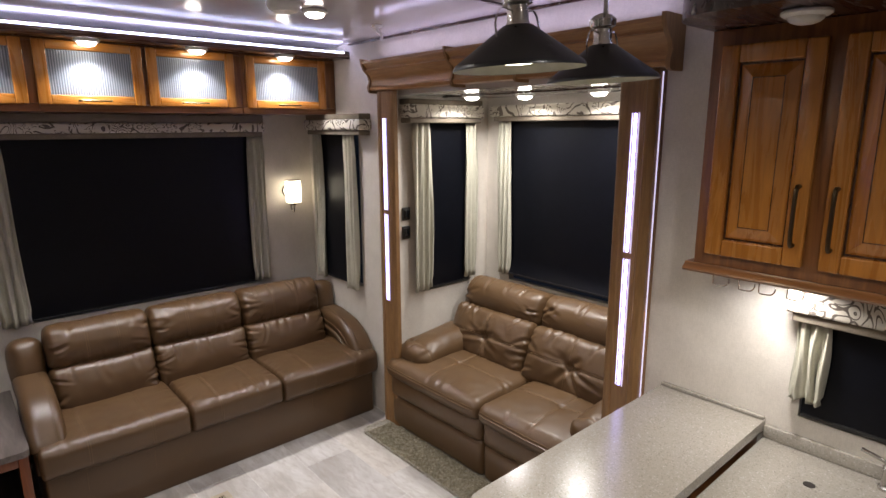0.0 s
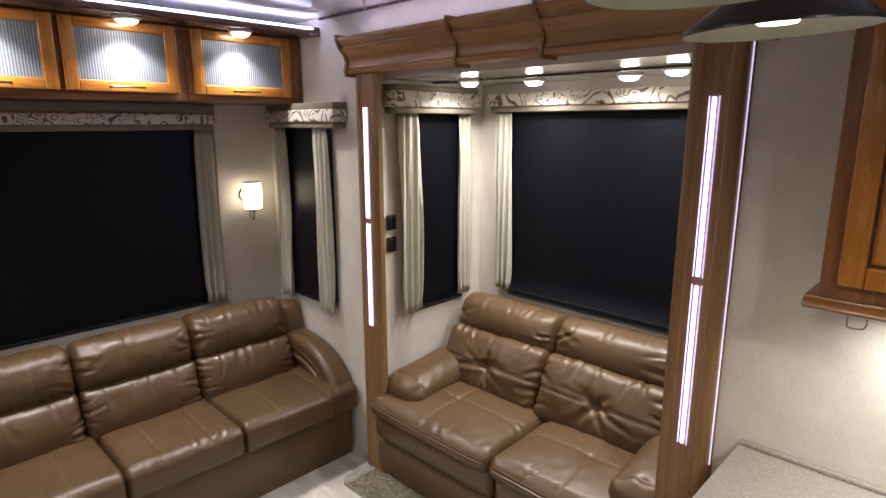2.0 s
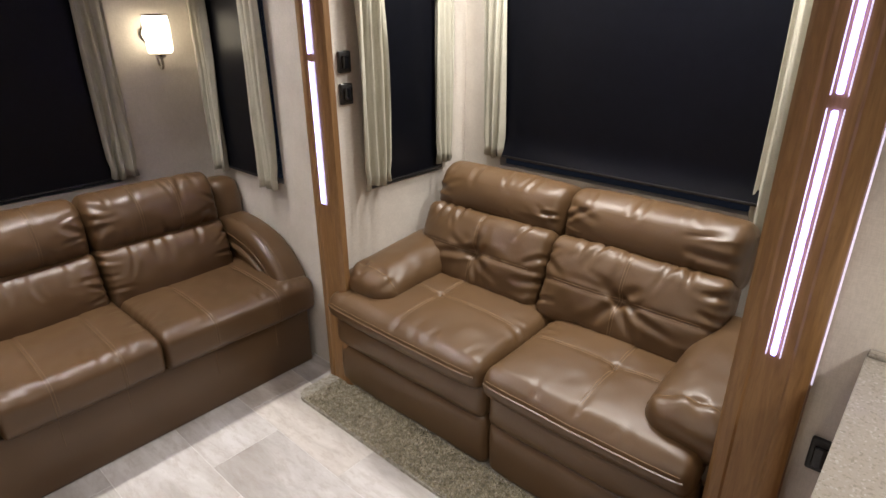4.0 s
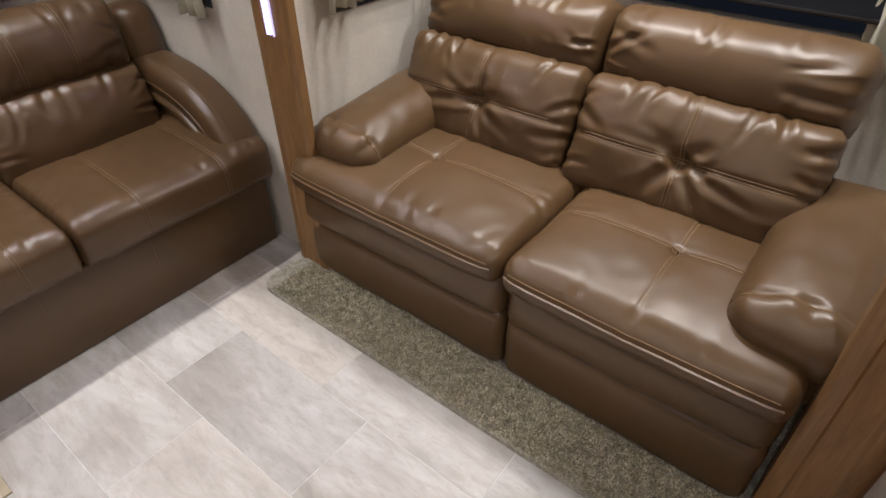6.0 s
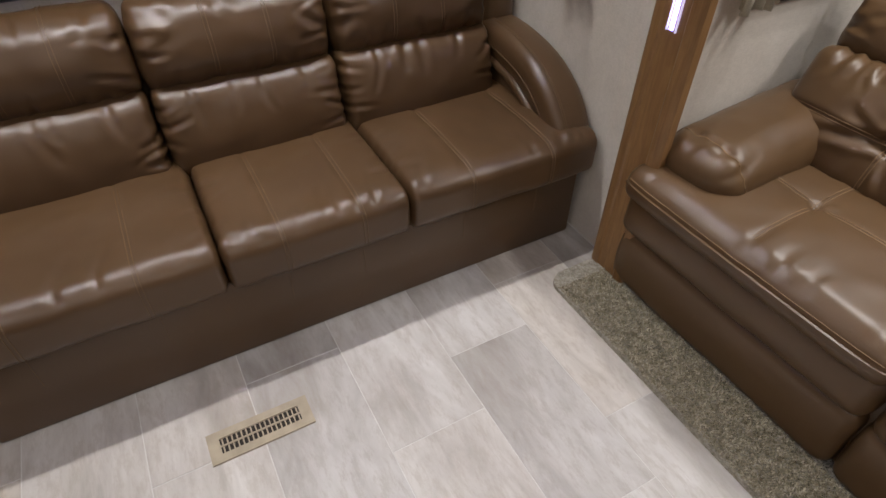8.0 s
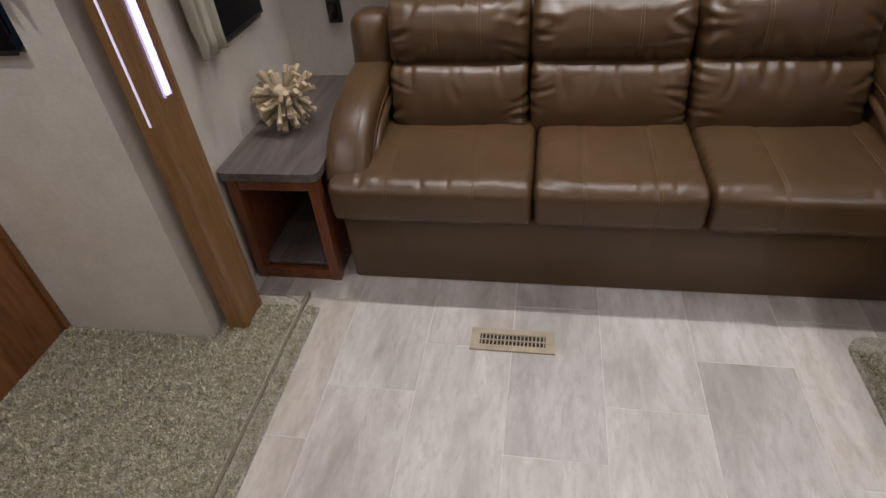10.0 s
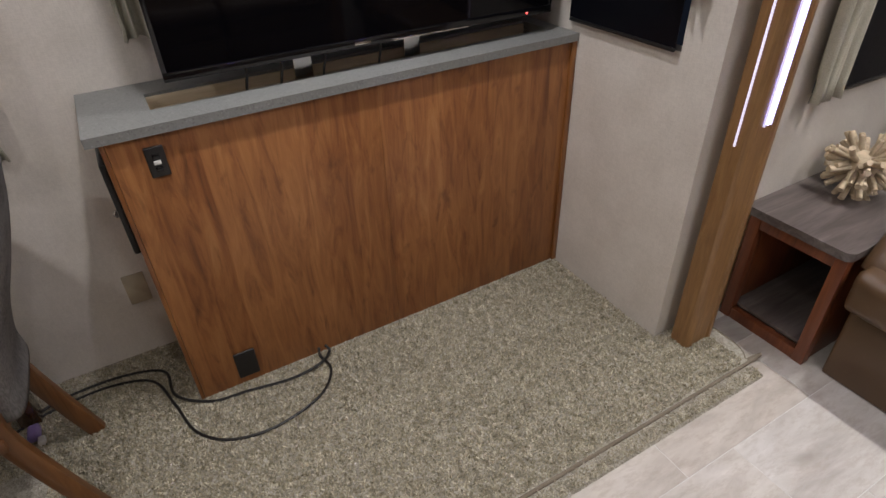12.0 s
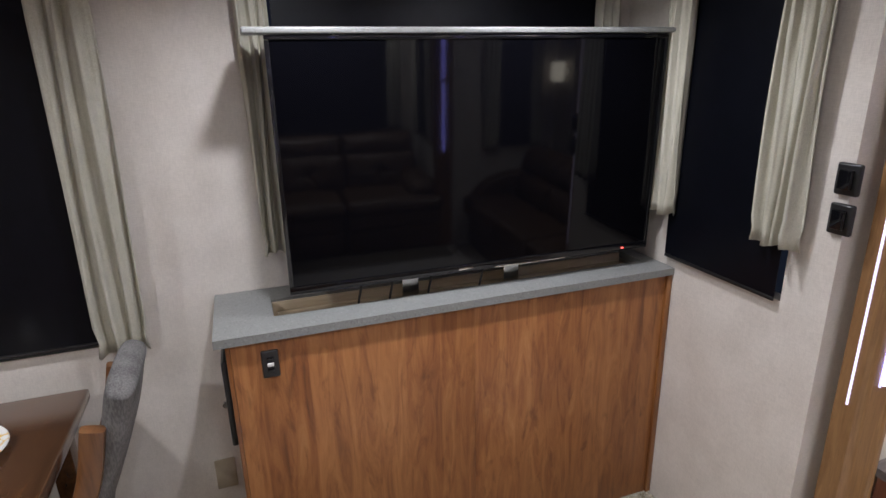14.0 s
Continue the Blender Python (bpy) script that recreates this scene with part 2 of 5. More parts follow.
MAPLE_X = wood("golden_door_wood_along_x", (0.33, 0.118, 0.018), (0.52, 0.215, 0.036), "x", 1.0, 0.26, 0.5)
MAPLE_Z = wood("golden_door_wood_upright", (0.33, 0.118, 0.018), (0.52, 0.215, 0.036), "z", 1.0, 0.26, 0.5)
OAK = wood("trim_wood_upright", (0.19, 0.096, 0.036), (0.30, 0.164, 0.066), "z", 2.0, 0.42)
# header wood: the posts' colour raised to stand for light on the header
OAK_Y_LIT = wood("lit_trim_wood_along_y", (0.27, 0.130, 0.050), (0.42, 0.220, 0.090), "y", 2.0, 0.36)
REDWOOD = wood("end_table_wood", (0.10, 0.028, 0.012), (0.21, 0.066, 0.024), "z", 1.0, 0.35)
LAMINATE = laminate()
GREYTOP = wood("grey_brown_laminate", (0.075, 0.06, 0.055), (0.19, 0.16, 0.148), "y", 1.0, 0.3)
WALL = wallpaper("cream_wallpaper", (0.60, 0.55, 0.485), (0.68, 0.63, 0.565))
CEIL = worn("glossy_ceiling_panel", (0.56, 0.51, 0.49), 0.13, 0, 0.05, 3)
DARKTRIM = wood("dark_cherry_trim", (0.03, 0.012, 0.007), (0.075, 0.03, 0.016), "x", 1.0, 0.25, 0.3)
CARPET = carpet()
VINYL = vinyl()
YARN = pile_fibre()
GROUT = worn("pale_joint", (0.60, 0.585, 0.56), 0.7)
COUNTER = speckled("speckled_counter", (0.34, 0.31, 0.268), ((0.25, 0.225, 0.19), (0.46, 0.435, 0.395)), 0.2)
TVTOP = speckled("grey_speckled_top", (0.215, 0.218, 0.207), ((0.16, 0.16, 0.155), (0.28, 0.28, 0.27)), 0.40)
PAISLEY = paisley()
CURTAIN = cloth("sage_curtain", (0.42, 0.40, 0.32), (0.50, 0.48, 0.395), 900)
TAUPE = cloth("taupe_cloth", (0.17, 0.14, 0.105), (0.22, 0.185, 0.14))
# chair seat cloth: the table's shadow is put into this near-black colour
SHADED_SEATCLOTH = cloth("shaded_seat_cloth", (0.022, 0.02, 0.019), (0.04, 0.037, 0.035), 260)
CHAIRCLOTH = cloth("grey_chenille", (0.085, 0.08, 0.077), (0.17, 0.162, 0.155), 260)
SHADE = worn("black_roller_shade", (0.0028, 0.0032, 0.0055), 0.36, 0, 0.2, 30)
SHADE.node_tree.nodes["Principled BSDF"].inputs["Specular IOR Level"].default_value = 0.2
BLACK = worn("black_plastic", (0.014, 0.013, 0.013), 0.35)
SCREEN = mat("television_screen", (0.002, 0.002, 0.003), 0.05, spec=0.23)
GLOSSBLACK = worn("black_gloss", (0.005, 0.005, 0.006), 0.05)
WHITE = worn("white_plastic", (0.75, 0.74, 0.71), 0.35, 0, 0.04)
CHROME = worn("brushed_chrome", (0.62, 0.6, 0.57), 0.22, 1.0, 0.05)
BRONZE = worn("dark_bronze", (0.12, 0.085, 0.055), 0.35, 1.0)
PENDANT = worn("black_enamel", (0.018, 0.017, 0.018), 0.3)
PENDANT_IN = worn("pendant_inner_olive", (0.30, 0.29, 0.23), 0.5)
BEIGE = worn("beige_plastic", (0.38, 0.32, 0.23), 0.45)
STICK = worn("bleached_driftwood", (0.52, 0.42, 0.29), 0.8, 0, 0.35, 30)
PINE = wood("raw_pine", (0.52, 0.42, 0.28), (0.68, 0.57, 0.41), "y", 1.0, 0.6)
GLOW_WARM = glow("downlight_diffuser", (1.0, 0.93, 0.84), 28.0)
GLOW_BULB = glow("pendant_bulb_glow", (1.0, 0.90, 0.72), 7.0)
GLOW_SCONCE = glow("sconce_glass", (1.0, 0.87, 0.66), 5.0)
GLOW_LED = glow("violet_white_led", (0.27, 0.26, 1.0), 11.0)
GLOW_EDGE = glow("violet_edge_led", (0.76, 0.68, 1.0), 0.9)
# side channels are no lamps; this glow imitates the bars' light on them
GLOW_CHANNEL = glow("lit_channel_glow", (0.72, 0.66, 1.0), 0.9)
GLOW_TAPE = glow("blue_white_led_tape", (0.60, 0.64, 1.0), 9.0)
GLOW_RED = glow("standby_red", (1.0, 0.03, 0.02), 4.0)
TABLEWOOD = wood("table_wood", (0.045, 0.020, 0.009), (0.120, 0.052, 0.020), "x", 1.0, 0.14, 1.0)


def ribbed_glass():
    m = mat("ribbed_glass", (0.25, 0.26, 0.28), 0.12, spec=0.5)
    n = Net(m)
    rib = n.math("SINE", n.math("MULTIPLY", n.node("ShaderNodeSeparateXYZ", Vector=n.place()).outputs["X"], 560.0))
    cord = n.math("SINE", n.math("MULTIPLY", n.node("ShaderNodeSeparateXYZ", Vector=n.place()).outputs["Z"], 900.0))
    n.put("Base Color", n.mix(n.math("MULTIPLY", n.math("ADD", rib, 1.0), 0.5), (0.10, 0.11, 0.13), (0.24, 0.265, 0.31)))
    n.bump(n.math("ADD", rib, n.math("MULTIPLY", cord, 0.4)), 0.35, 0.002)
    return m


RIBGLASS = ribbed_glass()
GLASS = mat("window_glass", (0.9, 0.95, 0.95), 0.02)
GLASS.node_tree.nodes["Principled BSDF"].inputs["Transmission Weight"].default_value = 1.0

# ---- builders ----
ORIGIN = {}


def thing(name, label, category, loc, group="", kind=""):
    ob = tagged(new(name), label, category, group, kind)
    ob.empty_display_size = 0.1
    ob.matrix_basis = pose(*loc)
    ORIGIN[ob] = Vector(loc)
    return ob


def link_mesh(name, bm, material, origin, angle=38):
    me = bpy.data.meshes.new(name)
    bm.transform(Matrix.Translation(-origin))
    bmesh.ops.recalc_face_normals(bm, faces=bm.faces)
    bm.to_mesh(me)
    bm.free()
    me.materials.append(material)
    me.polygons.foreach_set("use_smooth", [True] * len(me.polygons))
    me.set_sharp_from_angle(angle=radians(angle))
    return new(name, me)


def part(name, bm, material, parent, label="", angle=38):
    """One mesh object, given in world coordinates, under a thing or a part."""
    origin = ORIGIN[parent]
    ob = link_mesh(name, bm, material, origin, angle)
    ob.parent = parent
    ORIGIN[ob] = origin
    return tagged(ob, label)


def single(name, bm, material, label, category, loc=(0, 0, 0), group="", kind="", angle=38):
    """A thing or a piece of the setting that is one mesh."""
    ob = link_mesh(name, bm, material, Vector(loc), angle)
    ob.location = loc
    ORIGIN[ob] = Vector(loc)
    return tagged(ob, label, category, group, kind)


def add(bm, other):
    me = bpy.data.meshes.new("join")
    other.to_mesh(me)
    other.free()
    bm.from_mesh(me)
    bpy.data.meshes.remove(me)
    return bm


def bx(x0, x1, y0, y1, z0, z1, bevel=0.003, seg=2):
    bm = bmesh.new()
    bmesh.ops.create_cube(bm, size=1)
    bm.transform(Matrix.Translation(((x0 + x1) / 2, (y0 + y1) / 2, (z0 + z1) / 2)) @ Matrix.Diagonal((abs(x1 - x0), abs(y1 - y0), abs(z1 - z0), 1)))
    if bevel > 0:
        bevel = min(bevel, 0.45 * min(abs(x1 - x0), abs(y1 - y0), abs(z1 - z0)))
        bmesh.ops.bevel(bm, geom=bm.edges[:], offset=bevel, segments=seg, profile=0.5, affect="EDGES")
    return bm


def prism(profile, axis, a0, a1):
    """A closed outline drawn along an axis. Outline points are the other two coordinates in x, y, z order."""
    bm = bmesh.new()
    rings = []
    for a in (a0, a1):
        ring = []
        for u, v in profile:
            ring.append(bm.verts.new({"x": (a, u, v), "y": (u, a, v), "z": (u, v, a)}[axis]))
        rings.append(ring)
    n = len(profile)
    for i in range(n):
        bm.faces.new((rings[0][i], rings[0][(i + 1) % n], rings[1][(i + 1) % n], rings[1][i]))
    bm.faces.new(rings[0][::-1])
    bm.faces.new(rings[1])
    return bm


def lathe(profile, x, y, z, n=28, tilt=None, closed=True):
    bm = bmesh.new()
    rings = []
    for r, h in profile:
        rings.append([bm.verts.new((r * math.cos(2 * math.pi * i / n), r * math.sin(2 * math.pi * i / n), h)) for i in range(n)])
    for a, b in zip(rings, rings[1:]):
        for i in range(n):
            bm.faces.new((a[i], a[(i + 1) % n], b[(i + 1) % n], b[i]))
    if closed:
        bm.faces.new(rings[0][::-1])
    bm.faces.new(rings[-1])
    if tilt:
        bm.transform(tilt)
    bm.transform(Matrix.Translation((x, y, z)))
    return bm


def smooth_path(points, steps=8):
    """A Catmull-Rom curve through the points."""
    p = [Vector(q) for q in points]
    p = [2 * p[0] - p[1]] + p + [2 * p[-1] - p[-2]]
    out = []
    for i in range(1, len(p) - 2):
        for k in range(steps):
            t = k / steps
            a, b, c, d = p[i - 1 : i + 3]
            out.append(0.5 * ((2 * b) + (c - a) * t + (2 * a - 5 * b + 4 * c - d) * t * t + (3 * b - a - 3 * c + d) * t ** 3))
    out.append(p[-2])
    return out


def tube(points, r, n=8, side=None, r2=None, power=2.0, taper=None, cap=True):
    """A sweep of a rounded section. side: a fixed cross direction with half width r2; r is the half thickness."""
    bm = bmesh.new()
    rings = []
    pts = [Vector(p) for p in points]
    ref = Vector(side) if side else Vector((0.31, 0.17, 0.93)).normalized()
    for i, p in enumerate(pts):
        t = (pts[min(i + 1, len(pts) - 1)] - pts[max(i - 1, 0)]).normalized()
        s = (ref - t * ref.dot(t)).normalized()
        u = t.cross(s)
        if not side:
            ref = s
        k = taper[i] if taper else 1.0
        ring = []
        for j in range(n):
            a = 2 * math.pi * j / n
            ca, sa = math.cos(a), math.sin(a)
            ca = math.copysign(abs(ca) ** (2 / power), ca)
            sa = math.copysign(abs(sa) ** (2 / power), sa)
            ring.append(bm.verts.new(p + s * ca * (r2 or r) * k + u * sa * r * k))
        rings.append(ring)
    for a, b in zip(rings, rings[1:]):
        for i in range(n):
            bm.faces.new((a[i], a[(i + 1) % n], b[(i + 1) % n], b[i]))
    if cap:
        bm.faces.new(rings[0][::-1])
        bm.faces.new(rings[-1])
    return bm


def spread(h, r, n):
    """Steps from -h to h, closer together in the rounded ends."""
    inner = [(-1 + 2 * i / n) * (h - r) for i in range(n + 1)]
    ends = [h - r + r * k for k in (0.25, 0.5, 0.7, 0.88, 1.0)]
    return [-e for e in reversed(ends)] + inner + ends


class Cushion:
    """A stuffed block: rounded box, bulged faces, own creases; surface() gives points for seams on it.
    r, n: one number or one for each axis; flat: how evenly the bulge runs along each axis."""

    def __init__(self, centre, half, r, bulge=(0, 0, 0), crease=None, turn=None, wrinkle=0.004, freq=7.0, n=12, seed=0.0, flat=(2, 2, 2)):
        self.c, self.h, self.b, self.flat = Vector(centre), Vector(half), bulge, flat
        self.r = Vector((r, r, r)) if isinstance(r, (int, float)) else Vector(r)
        self.n = (n, n, n) if isinstance(n, int) else n
        self.crease, self.turn, self.wr, self.f, self.seed = crease, turn, wrinkle, freq, seed

    def skin(self, q):
        h, r = self.h, self.r
        inner = Vector([max(-(h[i] - r[i]), min(h[i] - r[i], q[i])) for i in range(3)])
        d = Vector([(q[i] - inner[i]) / r[i] for i in range(3)])
        if d.length < 1e-9:
            return q.copy(), Vector((0, 0, 1))
        d.normalize()
        return inner + Vector([d[i] * r[i] for i in range(3)]), Vector([d[i] / r[i] for i in range(3)]).normalized()

    def shape(self, q):
        h = self.h
        p, nrm = self.skin(q)
        u = Vector([max(-1, min(1, p[i] / h[i])) for i in range(3)])
        for i in range(3):
            if self.b[i]:
                j, k = (i + 1) % 3, (i + 2) % 3
                p[i] += self.b[i] * u[i] * (1 - abs(u[j]) ** self.flat[j]) * (1 - abs(u[k]) ** self.flat[k])
        if self.wr:
            w = noise.noise(q * self.f + Vector((self.seed, 3.1 * self.seed, 0))) + 0.5 * noise.noise(q * self.f * 2.3 + Vector((0, self.seed, 9)))
            p += nrm * self.wr * w
        if self.crease:
            p += self.crease(u, nrm)
        return p

    def surface(self, q, lift=0.0):
        q = Vector(q)
        p = self.shape(q)
        if lift:
            p += self.skin(q)[1] * lift
        if self.turn:
            p = self.turn @ p
        return p + self.c

    def mesh(self):
        h = self.h
        g = [spread(h[i], self.r[i], self.n[i]) for i in range(3)]
        bm = bmesh.new()
        seen = {}

        def vert(q):
            key = tuple(round(a, 6) for a in q)
            if key not in seen:
                seen[key] = bm.verts.new(self.surface(q))
            return seen[key]

        for i in range(3):
            j, k = (i + 1) % 3, (i + 2) % 3
            for s in (-h[i], h[i]):
                for a in range(len(g[j]) - 1):
                    for b in range(len(g[k]) - 1):
                        quad = []
                        for da, db in ((0, 0), (1, 0), (1, 1), (0, 1)):
                            q = Vector((0, 0, 0))
                            q[i], q[j], q[k] = s, g[j][a + da], g[k][b + db]
                            quad.append(vert(q))
                        try:
                            bm.faces.new(quad if s > 0 else quad[::-1])
                        except ValueError:
                            pass
        return bm

    def seam(self, line, r=0.0013, lift=0.0006, steps=24):
        """A stitched thread over the surface from point to point of the unshaped block."""
        pts = []
        for a, b in zip(line, line[1:]):
            for i in range(steps):
                pts.append(self.surface(Vector(a).lerp(Vector(b), i / steps), lift))
        pts.append(self.surface(line[-1], lift))
        return tube(pts, r, 5)


class Folds:
    """Leather creases on a flat map in metres: each a groove with a swollen rim, deepest at its start and fading to its end."""

    def __init__(self):
        self.rows = []

    def line(self, u, v, angle, length, width, depth, bend=0.0):
        self.rows.append((u, v, length * math.cos(angle), length * math.sin(angle), width, depth, bend))

    def done(self):
        self.a = np.array(self.rows).T
        return self

    def at(self, u, v):
        a = self.a
        ll = a[2] ** 2 + a[3] ** 2
        length = np.sqrt(ll)
        du, dv = u - a[0], v - a[1]
        s = (du * a[2] + dv * a[3]) / ll
        sc = np.clip(s, 0, 1)
        x = np.abs((a[2] * dv - a[3] * du) / length - a[6] * 4 * sc * (1 - sc)) / a[4]
        env = np.where(s > 0, 1 - sc ** 2, np.exp(-((s * length / a[4]) ** 2)))
        return float(np.sum(a[5] * env * (0.55 * np.exp(-(((x - 2.0) / 1.0) ** 2)) - np.exp(-(x ** 2)))))


def end_puckers(rng, half_u, half_v, count=4, long=0.11, deep=0.0055):
    """Folds that run in from both ends of a roll, and short ones off its lower edge and its top."""
    f = Folds()
    for side in (-1, 1):
        for k in range(count):
            v = half_v * rng.uniform(-0.9, 0.75)
            aim = (0 if side < 0 else math.pi) + side * -rng.uniform(-0.2, 0.6) * (1 if v < 0 else -0.8)
            f.line(side * half_u * 0.90, v, aim, long * rng.uniform(0.35, 1.3), rng.uniform(0.007, 0.015), deep * rng.uniform(0.4, 1.3), rng.uniform(-0.008, 0.008))
    for k in range(5):
        u = half_u * (-0.8 + 1.6 * (k + rng.uniform(0.1, 0.9)) / 5)
        f.line(u, -half_v * 0.95, math.pi / 2 + rng.uniform(-0.5, 0.5), rng.uniform(0.04, 0.09), rng.uniform(0.007, 0.012), deep * rng.uniform(0.5, 0.9), rng.uniform(-0.006, 0.006))
        f.line(u + rng.uniform(-0.05, 0.05), half_v * 0.9, -math.pi / 2 + rng.uniform(-0.6, 0.6), rng.uniform(0.04, 0.10), rng.uniform(0.008, 0.014), deep * rng.uniform(0.4, 0.8), rng.uniform(-0.008, 0.008))
    return f.done()


def wall_sheet(axis, plane, thick, u0, u1, v0, v1, holes=()):
    """A wall with through openings. axis x: u is y, v is z; axis y: u is x; axis z: u is x, v is y. Its face is at plane, its back at plane + thick."""
    us = sorted({u0, u1, *[a for h in holes for a in h[:2]]})
    vs = sorted({v0, v1, *[a for h in holes for a in h[2:]]})
    us, vs = [a for a in us if u0 <= a <= u1], [a for a in vs if v0 <= a <= v1]
    bm = bmesh.new()
    seen = {}

    def vert(u, v, d):
        key = (round(u, 5), round(v, 5), d)
        if key not in seen:
            w = plane + thick * d
            seen[key] = bm.verts.new({"x": (w, u, v), "y": (u, w, v), "z": (u, v, w)}[axis])
        return seen[key]

    def solid(i, j):
        if i < 0 or j < 0 or i >= len(us) - 1 or j >= len(vs) - 1:
            return False
        cu, cv = (us[i] + us[i + 1]) / 2, (vs[j] + vs[j + 1]) / 2
        return not any(h[0] < cu < h[1] and h[2] < cv < h[3] for h in holes)

    for i in range(len(us) - 1):
        for j in range(len(vs) - 1):
            if not solid(i, j):
                continue
            a, b, c, d = us[i], us[i + 1], vs[j], vs[j + 1]
            for k in (0, 1):
                bm.faces.new([vert(a, c, k), vert(b, c, k), vert(b, d, k), vert(a, d, k)])
            for near, (p, q) in (((i - 1, j), ((a, c), (a, d))), ((i + 1, j), ((b, c), (b, d))), ((i, j - 1), ((a, c), (b, c))), ((i, j + 1), ((a, d), (b, d)))):
                if not solid(*near):
                    bm.faces.new([vert(*p, 0), vert(*q, 0), vert(*q, 1), vert(*p, 1)])
    return bm

# ---- the setting ----
XR, XL, YB, ZC = 2.17, -0.15, 4.17, 2.44        # side walls, rear wall, ceiling
RS_X, RS_Y0, RS_Y1, RS_Z = 2.98, 1.47, 3.14, 2.11  # room-side slide with the loveseat
LS_X, LS_Y0, LS_Y1 = -1.08, -0.9, 3.027            # slide with the television
T = 0.05
single("floor", bx(-1.2, 3.1, -2.6, 4.3, -0.06, -0.0007, 0), GROUT, "pale joints under grey vinyl planks", "floor", kind="structure")
single("wall_rear", wall_sheet("y", YB, T, XL - T, XR + T, 0, ZC, [(0.30, 1.72, 0.84, 1.87)]), WALL, "cream papered rear wall behind the sofa", "wall", kind="structure")
single("wall_right", wall_sheet("x", XR, T, -2.5, YB, 0, ZC, [(3.52, 3.98, 0.85, 1.87), (1.50, 3.14, -0.1, 2.14), (0.10, 0.86, 0.95, 1.34)]), WALL, "cream papered side wall", "wall", kind="structure")
single("wall_left", wall_sheet("x", XL, -T, -2.5, YB, 0, ZC, [(3.52, 3.98, 0.80, 1.87), (LS_Y0, LS_Y1, -0.1, 2.14)]), WALL, "cream papered side wall", "wall", kind="structure")
single("wall_front", wall_sheet("y", -2.5, -T, XL - T, XR + T, 0, ZC), WALL, "plain cream wall closing the room", "wall", kind="structure")
single("ceiling", bx(XL - T, XR + T, -2.6, YB + T, ZC, ZC + 0.04, 0), CEIL, "glossy pinkish-beige ceiling panels", "ceiling", kind="structure")
# loveseat slide
single("wall_slide_back", wall_sheet("x", RS_X, T, RS_Y0 - T, RS_Y1 + T, 0, RS_Z, [(1.74, 2.92, 0.88, 1.98)]), WALL, "cream papered slide-out wall", "wall", kind="structure")
single("wall_slide_end", wall_sheet("y", RS_Y1, T, XR + T, RS_X, 0, RS_Z, [(2.36, 2.80, 0.86, 1.98)]), WALL, "cream papered slide-out end wall", "wall", kind="structure")
single("wall_slide_near", wall_sheet("y", RS_Y0, -T, XR + T, RS_X, 0, RS_Z, [(2.36, 2.80, 0.86, 1.98)]), WALL, "cream papered slide-out end wall", "wall", kind="structure")
single("ceiling_slide", bx(XR + T, RS_X + T, RS_Y0 - T, RS_Y1 + T, RS_Z, RS_Z + 0.03, 0), CEIL, "glossy beige slide-out ceiling", "ceiling", kind="structure")
single("trim_slide_ceiling", bx(2.56, 2.58, RS_Y0 + 0.002, RS_Y1 - 0.002, RS_Z - 0.008, RS_Z - 0.0005, 0.002), DARKTRIM, "dark strip across the slide-out ceiling", "trim", kind="structure")
# television slide
single("wall_tv_back", wall_sheet("x", LS_X, -T, LS_Y0 - T, LS_Y1 + T, 0, RS_Z, [(1.74, 2.94, 1.02, 1.98), (-0.2, 1.20, 0.86, 1.98)]), WALL, "cream papered slide-out wall behind the television", "wall", kind="structure")
single("wall_tv_end", wall_sheet("y", LS_Y1, T, LS_X, XL - T, 0, RS_Z, [(-0.76, -0.29, 1.02, 1.98)]), WALL, "cream papered slide-out end wall", "wall", kind="structure")
single("wall_tv_near", wall_sheet("y", LS_Y0, -T, LS_X, XL - T, 0, RS_Z), WALL, "cream papered slide-out end wall", "wall", kind="structure")
single("ceiling_tv", bx(LS_X - T, XL - T, LS_Y0 - T, LS_Y1 + T, RS_Z, RS_Z + 0.03, 0), CEIL, "glossy beige slide-out ceiling", "ceiling", kind="structure")
# dark mouldings where walls meet the ceiling
single("trim_ceiling", bx(XR - 0.018, XR - 0.0005, -2.49, 3.58, ZC - 0.014, ZC - 0.001, 0.004), DARKTRIM, "thin dark cherry moulding under the ceiling", "trim", kind="structure")
single("trim_ceiling", bx(XL + 0.0005, XL + 0.018, -2.49, 3.58, ZC - 0.014, ZC - 0.001, 0.004), DARKTRIM, "thin dark cherry moulding under the ceiling", "trim", kind="structure")
single("trim_ceiling_seam", bx(XL + 0.02, XR - 0.02, 2.10, 2.125, ZC - 0.010, ZC - 0.001, 0.004), DARKTRIM, "dark seam strip across the ceiling", "trim", kind="structure")


# carpets with rounded, bound ends
def rug_outline(x0, x1, y0, y1, r, corners, n=8):
    pts = []
    for k, (cx, cy, a0) in enumerate(((x1 - r, y1 - r, 0), (x0 + r, y1 - r, 90), (x0 + r, y0 + r, 180), (x1 - r, y0 + r, 270))):
        if k in corners:
            pts += [(cx + r * math.cos(radians(a0 + 90 * i / n)), cy + r * math.sin(radians(a0 + 90 * i / n))) for i in range(n + 1)]
        else:
            pts.append(((x1, y1), (x0, y1), (x0, y0), (x1, y0))[k])
    return pts


def pile(x0, x1, y0, y1, z0, z1, r, corners):
    """The flat backing of a carpet; its yarns stand on it."""
    return prism(rug_outline(x0, x1, y0, y1, r, corners), "z", z0, z1)


